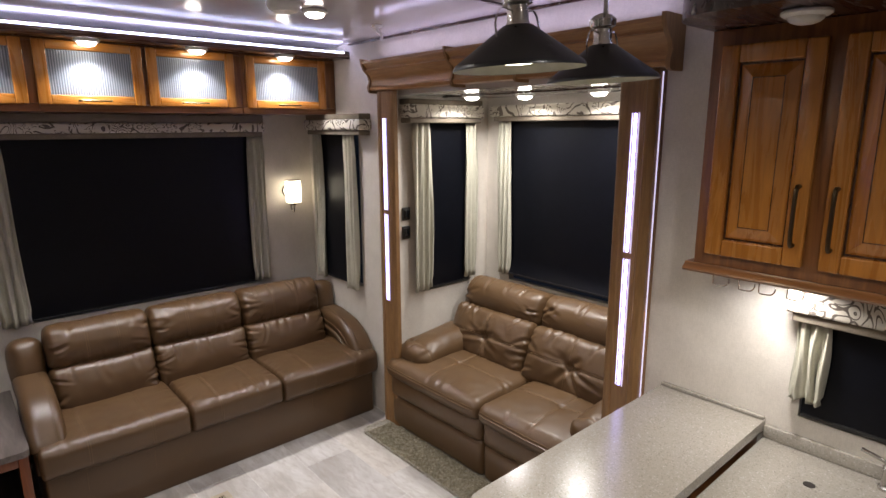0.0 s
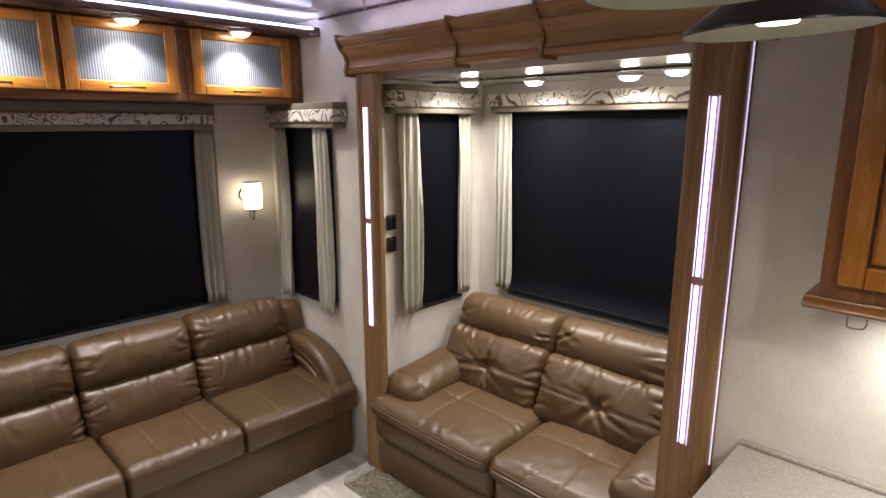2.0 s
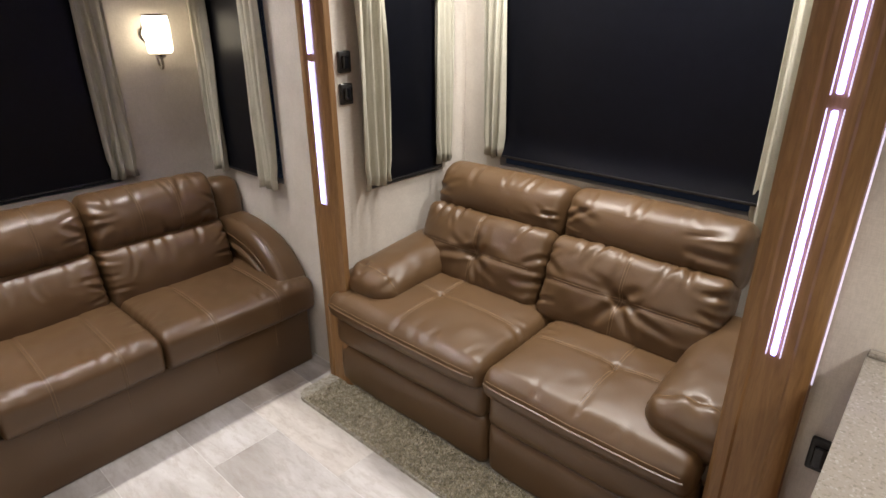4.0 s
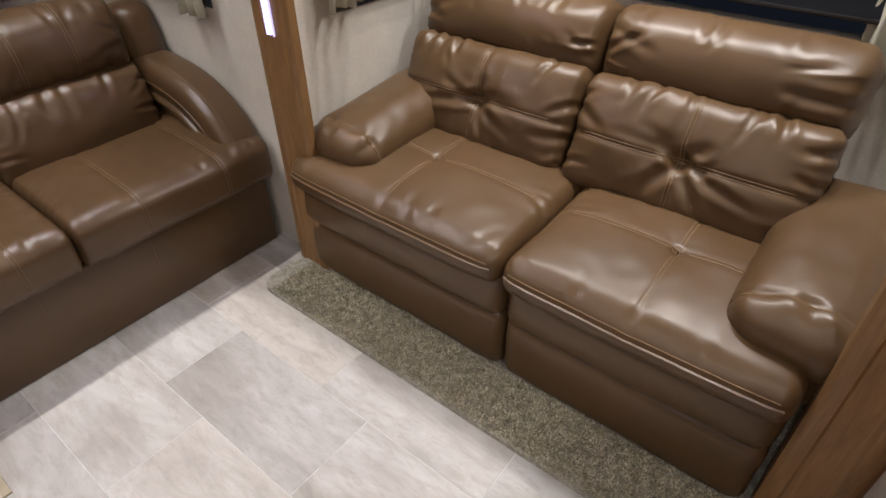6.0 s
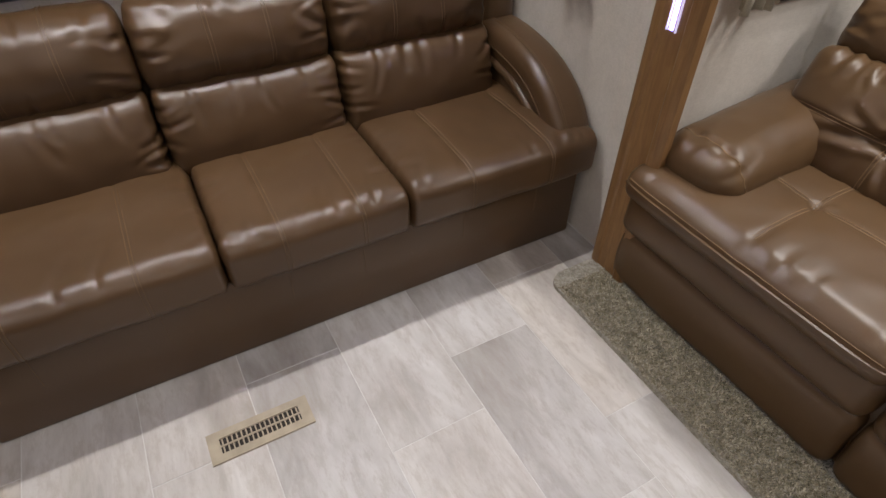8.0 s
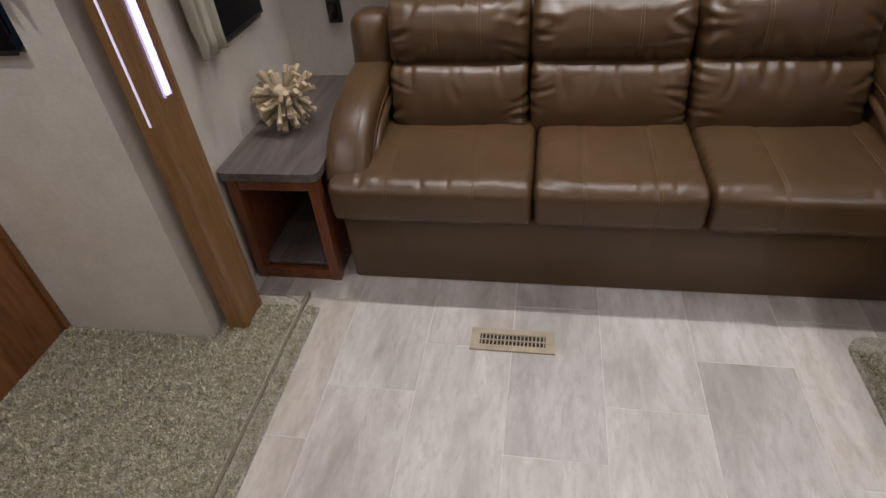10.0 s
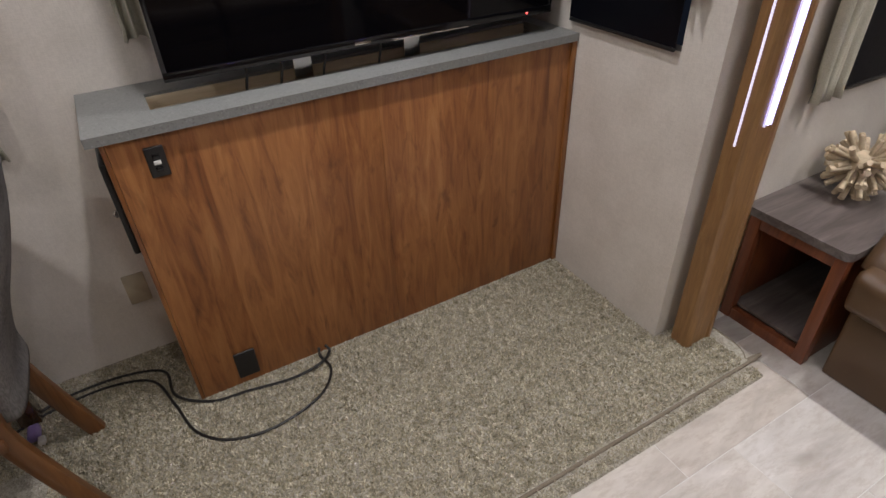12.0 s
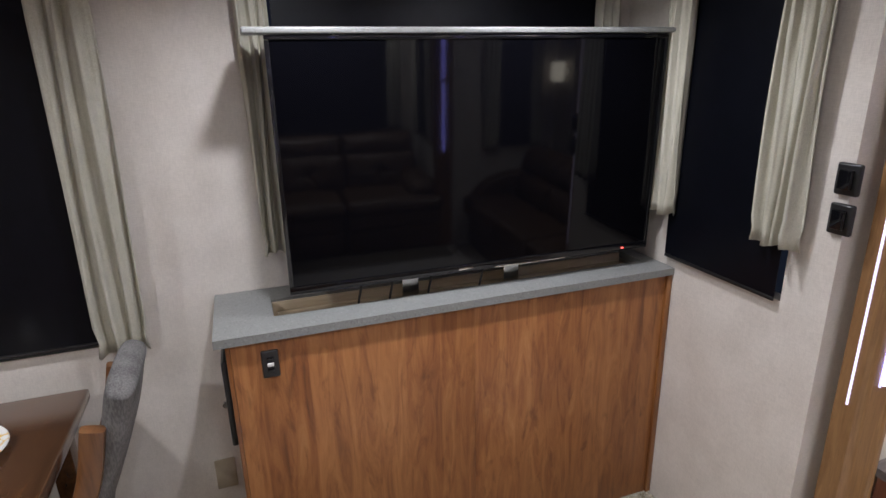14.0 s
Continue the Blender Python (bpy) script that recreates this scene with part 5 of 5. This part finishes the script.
for a, b, c, d in ((TY_0, TY_1, TZ0, TZ0 + 0.0235), (TY_0, TY_1, TZ1 - 0.0115, TZ1), (TY_0, TY_0 + 0.0115, TZ0 + 0.024, TZ1 - 0.012), (TY_1 - 0.0115, TY_1, TZ0 + 0.024, TZ1 - 0.012)):
    part("bezel", bx(TVX - 0.0078, TVX + 0.003, a, b, c, d, 0.002), GLOSSBLACK, tv)
part("logo_bar", bx(TVX + 0.003, TVX + 0.0045, 2.235, 2.285, TZ0 + 0.007, TZ0 + 0.015, 0.0005), CHROME, tv, "small silver maker's plate")
part("sensor_bar", bx(TVX + 0.003, TVX + 0.006, 2.36, 2.62, TZ0 + 0.001, TZ0 + 0.006, 0.001), CHROME, tv)
part("standby_light", bx(TVX + 0.003, TVX + 0.005, 2.845, 2.853, TZ0 + 0.008, TZ0 + 0.013, 0.001), GLOW_RED, tv, "red standby light")
for y in (2.09, 2.45):
    part("lift_arm", bx(-0.868, -0.857, y - 0.028, y + 0.028, 0.927, 1.30, 0.003), CHROME, tv, "grey steel lift arm")
part("lift_lid", bx(-0.965, -0.790, 1.655, 3.02, 1.771, 1.788, 0.005, 3), TVTOP, tv, "speckled lid carried on top of the television")
for y, dz in ((1.92, 0.20), (2.02, 0.14), (2.15, 0.22), (2.33, 0.18)):
    part("cable", tube(smooth_path([(-0.845, y, 1.085), (-0.838, y + 0.004, 1.03), (-0.842, y - 0.006, 0.95), (-0.85, y + 0.02, 0.98 - dz)], 6), 0.004, 6), BLACK, tv, "thin black cable")
tv.matrix_basis = tv.matrix_basis @ pose(0, 0, 0, 0, 1.55, -0.8)
for y, z, w, h, nm in ((1.628, 0.882, 0.048, 0.085, "lift_control"), (1.682, 0.105, 0.070, 0.110, "wall_outlet")):
    o = thing(nm, "black control plate on the television cabinet" if nm == "lift_control" else "black square outlet plate low on the television cabinet", "switch" if nm == "lift_control" else "outlet", (PX, y, z))
    part("plate", bx(PX + 0.0005, PX + 0.010, y - w / 2, y + w / 2, z - h / 2, z + h / 2, 0.004, 3), BLACK, o)
    if nm == "lift_control":
        for k in (-0.018, 0.0, 0.018):
            part("button", bx(PX + 0.0105, PX + 0.014, y - 0.009, y + 0.009, z + k - 0.006, z + k + 0.006, 0.002), WHITE if k == 0 else GLOSSBLACK, o)
bp = thing("black_side_panel", "black hinged panel with chrome knob on the cabinet's side", "panel", (-0.86, 1.5, 0.7))
part("panel", bx(-0.955, -0.765, 1.493, 1.511, 0.610, 0.890, 0.005), BLACK, bp)
part("knob", lathe([(0.004, 0), (0.010, 0.002), (0.012, 0.012), (0.006, 0.018)], -0.86, 1.493, 0.70, 16, pose(0, 0, 0, 90)), CHROME, bp, "chrome knob")
so = thing("wall_plate", "cream wall plate beside the cabinet", "outlet", (LS_X, 1.43, 0.30))
part("plate", bx(LS_X + 0.0005, LS_X + 0.008, 1.40, 1.47, 0.24, 0.36, 0.003), BEIGE, so)
single("floor_cable", tube(smooth_path([(-0.722, 1.93, 0.05), (-0.70, 1.925, 0.03), (-0.62, 1.935, 0.023), (-0.53, 1.86, 0.023), (-0.485, 1.70, 0.023), (-0.51, 1.56, 0.023), (-0.60, 1.47, 0.023), (-0.75, 1.43, 0.023), (-0.90, 1.38, 0.023), (-0.955, 1.25, 0.023), (-0.945, 1.08, 0.023), (-0.90, 0.95, 0.023)], 10), 0.005, 8), BLACK, "loose black cable lying on the carpet", "cable", (-0.7, 1.6, 0.018))
single("floor_cable", tube(smooth_path([(-0.722, 1.955, 0.05), (-0.70, 1.96, 0.034), (-0.66, 1.91, 0.034), (-0.655, 1.80, 0.024), (-0.68, 1.66, 0.024), (-0.70, 1.54, 0.024), (-0.78, 1.44, 0.034), (-0.93, 1.42, 0.024), (-0.985, 1.28, 0.024), (-0.98, 1.10, 0.024), (-0.93, 0.98, 0.024)], 10), 0.005, 8), BLACK, "second loose black cable lying on the carpet", "cable", (-0.75, 1.6, 0.018))

# ---- floor register ----
reg = thing("floor_register", "beige metal floor register", "vent", (0.88, 3.105, 0))
part("frame", wall_sheet("z", 0.006, -0.0056, 0.742, 1.018, 3.058, 3.153, [(0.772, 0.988, 3.082, 3.129)]), BEIGE, reg)
# flat dark sheet on the floor stands for the shade in the duct
part("well", bx(0.770, 0.990, 3.080, 3.131, 0.0003, 0.0010, 0), SHADED_HOLE, reg)
part("bar", bx(0.772, 0.988, 3.1035, 3.1075, 0.0012, 0.005, 0), BEIGE, reg)
for i in range(17):
    x = 0.779 + i * 0.0127
    part("slat", bx(x - 0.0019, x + 0.0019, 3.0825, 3.1285, 0.0012, 0.0048, 0), BEIGE, reg)

# ---- kitchen ----
kc = thing("kitchen_cabinet", "cherry kitchen wall cabinet with raised-panel doors", "cabinet", (2.0, 0.3, 1.48))
KX, KY0, KY1, KZ0, KZ1 = 1.937, -0.62, 1.150, 1.482, 2.205
part("body", bx(KX, XR - 0.001, KY0, KY1, KZ0, KZ1, 0.002), CHERRY, kc)
part("face_frame", bx(KX - 0.018, KX - 0.0005, KY0, KY1, KZ0, KZ1, 0.002), CHERRY, kc)
part("light_rail", prism([(XR - 0.002, 1.452), (KX - 0.030, 1.452), (KX - 0.038, 1.460), (KX - 0.034, 1.468), (KX - 0.024, 1.4735), (KX - 0.020, 1.4815), (XR - 0.002, 1.4815)], "y", KY0, KY1 + 0.028), CHERRY_Y, kc, "moulded rail under the cabinet")
for y0, y1, hy in ((0.832, 1.112, 0.858), (0.505, 0.790, 0.764), (0.180, 0.462, 0.208), (-0.147, 0.138, 0.112)):
    z0, z1 = 1.520, 2.157
    st = 0.052
    d = part("door", bx(KX - 0.040, KX - 0.0185, y0, y0 + st, z0, z1, 0.006, 3), MAPLE_Z, kc)
    part("stile", bx(KX - 0.040, KX - 0.0185, y1 - st, y1, z0, z1, 0.006, 3), MAPLE_Z, d)
    part("rail", bx(KX - 0.039, KX - 0.0185, y0 + st + 0.0005, y1 - st - 0.0005, z0, z0 + st, 0.005, 3), MAPLE_Z, d)
    part("rail", bx(KX - 0.039, KX - 0.0185, y0 + st + 0.0005, y1 - st - 0.0005, z1 - st, z1, 0.005, 3), MAPLE_Z, d)
    a0, a1, b0, b1 = y0 + st, y1 - st, z0 + st, z1 - st
    bm = bmesh.new()
    rings = []
    for inset, dx in ((0.0, -0.0225), (0.006, -0.0225), (0.012, -0.026), (0.040, -0.035), (0.044, -0.037)):
        rings.append([bm.verts.new((KX + dx, y, z)) for y, z in ((a0 + inset, b0 + inset), (a1 - inset, b0 + inset), (a1 - inset, b1 - inset), (a0 + inset, b1 - inset))])
    for p, q in zip(rings, rings[1:]):
        for i in range(4):
            bm.faces.new((p[i], p[(i + 1) % 4], q[(i + 1) % 4], q[i]))
    bm.faces.new(rings[-1])
    part("raised_panel", bm, MAPLE_Z, d, angle=10)
    glaze = wall_sheet("x", KX - 0.0228, -0.0008, a0 + 0.0005, a1 - 0.0005, b0 + 0.0005, b1 - 0.0005, [(a0 + 0.006, a1 - 0.006, b0 + 0.006, b1 - 0.006)])
    add(glaze, wall_sheet("x", KX - 0.0371, -0.0006, a0 + 0.0435, a1 - 0.0435, b0 + 0.0435, b1 - 0.0435, [(a0 + 0.046, a1 - 0.046, b0 + 0.046, b1 - 0.046)]))
    part("glaze_line", glaze, DARKTRIM, d, "dark glaze in the panel's grooves")
    part("handle", tube(smooth_path([(KX - 0.040, hy, 1.585), (KX - 0.066, hy, 1.592), (KX - 0.070, hy, 1.67), (KX - 0.066, hy, 1.748), (KX - 0.040, hy, 1.755)], 6), 0.006, 8), BRONZE, d, "bronze bar pull")
for i, y in enumerate((1.085, 1.005, 0.945, 0.865)):
    hk = thing("cup_hook", "small wire cup hook under the cabinet", "hook", (1.95, y, 1.452), "cup hooks")
    part("wire", tube(smooth_path([(1.93, y, 1.452), (1.93, y, 1.425), (1.932, y - 0.004, 1.415), (1.945, y - 0.03, 1.413), (1.965, y - 0.034, 1.420), (1.968, y - 0.034, 1.432)], 6), 0.0022, 6), CHROME, hk)
ks = thing("kitchen_soffit", "dark rounded soffit with a light edge above the kitchen cabinet", "soffit", (1.9, 0.3, 2.206), kind="structure")
part("board", prism(rug_outline(1.60, XR - 0.001, KY0, 1.155, 0.16, (1,), 14), "z", 2.206, 2.262), DARKTRIM, ks)
part("light_tape", tube([(1.607, KY0 + 0.02, 2.266)] + [(x, y, 2.266) for x, y in rug_outline(1.607, XR - 0.03, KY0 - 1, 1.148, 0.155, (1,), 14)[1:16]][::-1] + [(XR - 0.04, 1.148, 2.266)], 0.004, 6), GLOW_TAPE, ks, "blue-white light tape")
off = thing("downlight", "round white ceiling downlight, switched off", "downlight", (1.76, 0.85, 2.2055), "ceiling downlights")
part("ring", lathe([(0.030, 0.0), (0.052, 0.0), (0.058, -0.004), (0.058, -0.010), (0.050, -0.016), (0.043, -0.017)], 1.76, 0.85, 2.2055), WHITE, off)
part("diffuser", lathe([(0.0425, -0.016), (0.041, -0.022), (0.034, -0.029), (0.020, -0.034), (0.004, -0.0355)], 1.76, 0.85, 2.2055), DARK_LENS, off, "unlit domed diffuser")

ct = thing("kitchen_peninsula", "peninsula cabinet with a speckled solid-surface top", "kitchen counter", (1.7, 1.15, 0))
part("worktop", prism(rug_outline(1.02, XR - 0.001, 0.955, 1.345, 0.10, (1,), 10), "z", 0.862, 0.900), COUNTER, ct, "beige speckled solid-surface top", angle=30)
part("backsplash", bx(XR - 0.022, XR - 0.0015, 0.957, 1.343, 0.9005, 0.914, 0.004), COUNTER, ct)
part("body", bx(1.16, XR - 0.002, 0.975, 1.315, 0.0, 0.8615, 0.003), CHERRY, ct)
sk = thing("sink_counter", "lower speckled counter with a covered sink", "kitchen counter", (1.85, 0.2, 0))
part("worktop", bx(1.52, XR - 0.001, -0.9, 0.954, 0.800, 0.838, 0.005, 3), COUNTER, sk, "beige speckled worktop")
part("body", bx(1.56, XR - 0.002, -0.88, 0.95, 0.0, 0.7995, 0.003), CHERRY, sk)
part("backsplash", bx(XR - 0.022, XR - 0.0015, -0.9, 0.953, 0.8385, 0.885, 0.004), COUNTER, sk)
lid = thing("sink_cover", "speckled sink cover with a finger hole", "sink cover", (1.9, 0.55, 0.8385))
lid_bm = prism(rug_outline(1.72, 2.07, 0.32, 0.80, 0.045, (0, 1, 2, 3)), "z", 0.8385, 0.846)
part("board", lid_bm, COUNTER, lid, angle=30)
# flat dark disc on the board stands for a shaded hole
part("finger_hole", lathe([(0.002, 0.8462), (0.017, 0.8462), (0.017, 0.8468), (0.003, 0.8468)], 1.945, 0.745, 0, 20), SHADED_HOLE, lid, "flat dark disc painted for the shaded finger hole")
fc = thing("faucet", "chrome kitchen faucet beside the covered sink", "faucet", (2.11, 0.58, 0.8385))
part("base", lathe([(0.004, 0.8386), (0.028, 0.8386), (0.028, 0.846), (0.022, 0.852), (0.020, 0.90), (0.024, 0.91), (0.014, 0.925)], 2.11, 0.58, 0), CHROME, fc)
part("lever", tube(smooth_path([(2.11, 0.58, 0.915), (2.105, 0.61, 0.93), (2.10, 0.66, 0.945)], 5), 0.006, 8), CHROME, fc)
part("spout", tube(smooth_path([(2.105, 0.575, 0.90), (2.09, 0.56, 1.0), (2.04, 0.54, 1.05), (1.98, 0.52, 1.03), (1.97, 0.515, 0.99)], 6), 0.011, 10), CHROME, fc)

# ---- pendant lamps ----
def pendant(x, y, z):
    ob = thing("pendant_lamp", "black enamel cone pendant lamp with chrome neck", "pendant lamp", (x, y, z), "pendant lamps over the counter")
    lean = Matrix.Translation((x, y, z)) @ Matrix.Rotation(radians(-2.6), 4, Vector((0.45, 0.9, 0)).normalized()) @ Matrix.Diagonal((0.89, 0.89, 0.89, 1.0)) @ Matrix.Translation((-x, -y, -z))

    def leaning(bm):
        bmesh.ops.transform(bm, matrix=lean, verts=bm.verts[:])
        return bm
    part("shade", leaning(lathe([(0.030, 0.092), (0.034, 0.094), (0.145, 0.012), (0.150, 0.004), (0.150, 0.0), (0.1495, 0.0), (0.1445, 0.0065), (0.030, 0.089)], x, y, z, 40)), PENDANT, ob, "black enamel cone")
    part("inner_shade", leaning(lathe([(0.149, 0.0005), (0.144, 0.0055), (0.030, 0.0875), (0.004, 0.0878)], x, y, z, 40, None, False)), PENDANT_IN, ob, "olive-grey inside of the shade")
    part("neck", leaning(lathe([(0.012, 0.090), (0.028, 0.094), (0.024, 0.104), (0.024, 0.135), (0.034, 0.140), (0.036, 0.158), (0.022, 0.170), (0.006, 0.176)], x, y, z)), CHROME, ob, "brushed chrome neck")
    for s in (-1, 1):
        part("hoop", leaning(tube(smooth_path([(x + s * 0.022, y, z + 0.125), (x + s * 0.055, y, z + 0.128), (x + s * 0.072, y, z + 0.100), (x + s * 0.070, y, z + 0.066)], 6), 0.0025, 6)), CHROME, ob)
    part("rod", tube([(x, y, z + 0.152), (x, y, ZC - 0.02)], 0.006, 8), CHROME, ob)
    part("canopy", lathe([(0.006, -0.022), (0.050, -0.018), (0.055, -0.001)], x, y, ZC - 0.0005), CHROME, ob)
    part("bulb", leaning(lathe([(0.004, 0.010), (0.030, 0.012), (0.036, 0.020), (0.034, 0.045), (0.018, 0.074)], x, y, z)), GLOW_BULB, ob, "glowing bulb")
    return ob


pd = pendant(0.98, 1.11, 2.035)
copy_thing(pd, pose(1.32, 1.14, 2.030))

# ---- dining table, chair, plate ----
dt = thing("dining_table", "dark wood dining table", "table", (-0.66, 0.5, 0.018))
part("tabletop", bx(-1.02, -0.30, 0.02, 1.092, 0.722, 0.758, 0.008, 3), TABLEWOOD, dt)
part("apron", bx(-0.98, -0.34, 0.06, 1.052, 0.650, 0.7215, 0.003), TABLEWOOD, dt)
for a, b in ((-0.97, 0.07), (-0.41, 0.07), (-0.97, 0.98), (-0.41, 0.98)):
    part("leg", bx(a, a + 0.06, b, b + 0.06, 0.0185, 0.6495, 0.005), TABLEWOOD, dt)
CHAIRWOOD = wood("chair_wood", (0.10, 0.038, 0.012), (0.20, 0.086, 0.028), "z", 1.0, 0.3, 0.3)
ch = thing("dining_chair", "wooden dining chair with grey upholstered back and shade-darkened seat", "chair", (-0.63, 1.05, 0.018))
for x in (-0.785, -0.470):
    curve = smooth_path([(x, 1.235, 0.930), (x, 1.205, 0.80), (x, 1.150, 0.66), (x, 1.105, 0.52), (x, 1.100, 0.40), (x, 1.140, 0.22), (x, 1.195, 0.020)], 6)
    part("back_post", tube(curve, 0.026, 12, (1, 0, 0), 0.017, 4.0), CHAIRWOOD, ch)
    part("front_leg", bx(x - 0.019, x + 0.019, 0.70, 0.74, 0.0185, 0.42, 0.004), CHAIRWOOD, ch)
pad = smooth_path([(-0.628, 1.300, 1.010), (-0.628, 1.285, 0.97), (-0.628, 1.262, 0.88), (-0.628, 1.222, 0.77), (-0.628, 1.168, 0.64), (-0.628, 1.135, 0.52), (-0.628, 1.135, 0.44)], 6)
n = len(pad)
part("back_pad", tube(pad, 0.034, 24, (1, 0, 0), 0.155, 3.2, [(0.35, 0.7, 0.9, 1.0)[i] if i < 4 else 1.0 for i in range(n)]), CHAIRCLOTH, ch, "curved grey upholstered back", angle=180)
part("seat", Cushion((-0.628, 0.91, 0.452), (0.19, 0.205, 0.034), 0.03, (0.0, 0.0, 0.015), n=8).mesh(), SHADED_SEATCLOTH, ch, "upholstered seat, coloured dark for the table's shade", angle=180)
part("seat_frame", bx(-0.81, -0.445, 0.705, 1.105, 0.375, 0.417, 0.004), CHAIRWOOD, ch)
pl = thing("plate", "scalloped white plate with yellow pattern on the table", "plate", (-0.74, 0.832, 0.7585))
PLATE = mat("patterned_china", (0.8, 0.78, 0.7), 0.15)
n_ = Net(PLATE)
n_.put("Base Color", n_.ramp(n_.noise(n_.place(), 22, 2, 0.5, 1.0), (0.5, (0.8, 0.79, 0.74)), (0.56, (0.72, 0.45, 0.06)), (0.62, (0.8, 0.79, 0.74))))
part("dish", lathe([(0.02, 0.0), (0.07, 0.001), (0.125, 0.018), (0.132, 0.020), (0.130, 0.024), (0.07, 0.006), (0.01, 0.005)], -0.74, 0.832, 0.7588, 48), PLATE, pl)
tag = thing("cable_connector", "small violet and white cable connector on the carpet", "connector", (-0.86, 1.02, 0.018))
part("plug", Cushion((-0.86, 1.02, 0.034), (0.03, 0.018, 0.015), 0.010, n=4).mesh(), worn("violet_plastic", (0.22, 0.16, 0.36), 0.4), tag)
part("tip", bx(-0.835, -0.805, 1.03, 1.05, 0.0185, 0.038, 0.004), WHITE, tag)

# ---- vinyl planks ----
floor = bpy.data.objects["floor"]
LINES = [-0.1, 0.025, 0.31, 0.595, 0.88, 1.165, 1.45, 1.73, 2.01, 2.165]
STARTS = [0.11, 0.36, 0.556, 0.175, 0.37, 0.556, 0.175, 0.37, 0.556]
LEN, JOINT = 0.580, 0.0026
cache = {}
def plank_mesh(w, l):
    key = (round(w, 4), round(l, 4))
    if key not in cache:
        me = link_mesh("plank", bx(-w / 2, w / 2, -l / 2, l / 2, -0.004, 0.0, 0.0004, 1), VINYL, Vector((0, 0, 0)))
        cache[key] = me.data
        bpy.data.objects.remove(me)
    return cache[key]
for (x0, x1), s in zip(zip(LINES, LINES[1:]), STARTS):
    y = s - LEN * 5
    while y < 4.17:
        a, b = max(y, -2.49), min(y + LEN, 4.165)
        if b - a > 0.03:
            ob = new("plank", plank_mesh(x1 - x0 - JOINT, b - a - JOINT))
            ob.location = ((x0 + x1) / 2, (a + b) / 2, 0.0)
            ob.parent = floor
        y += LEN
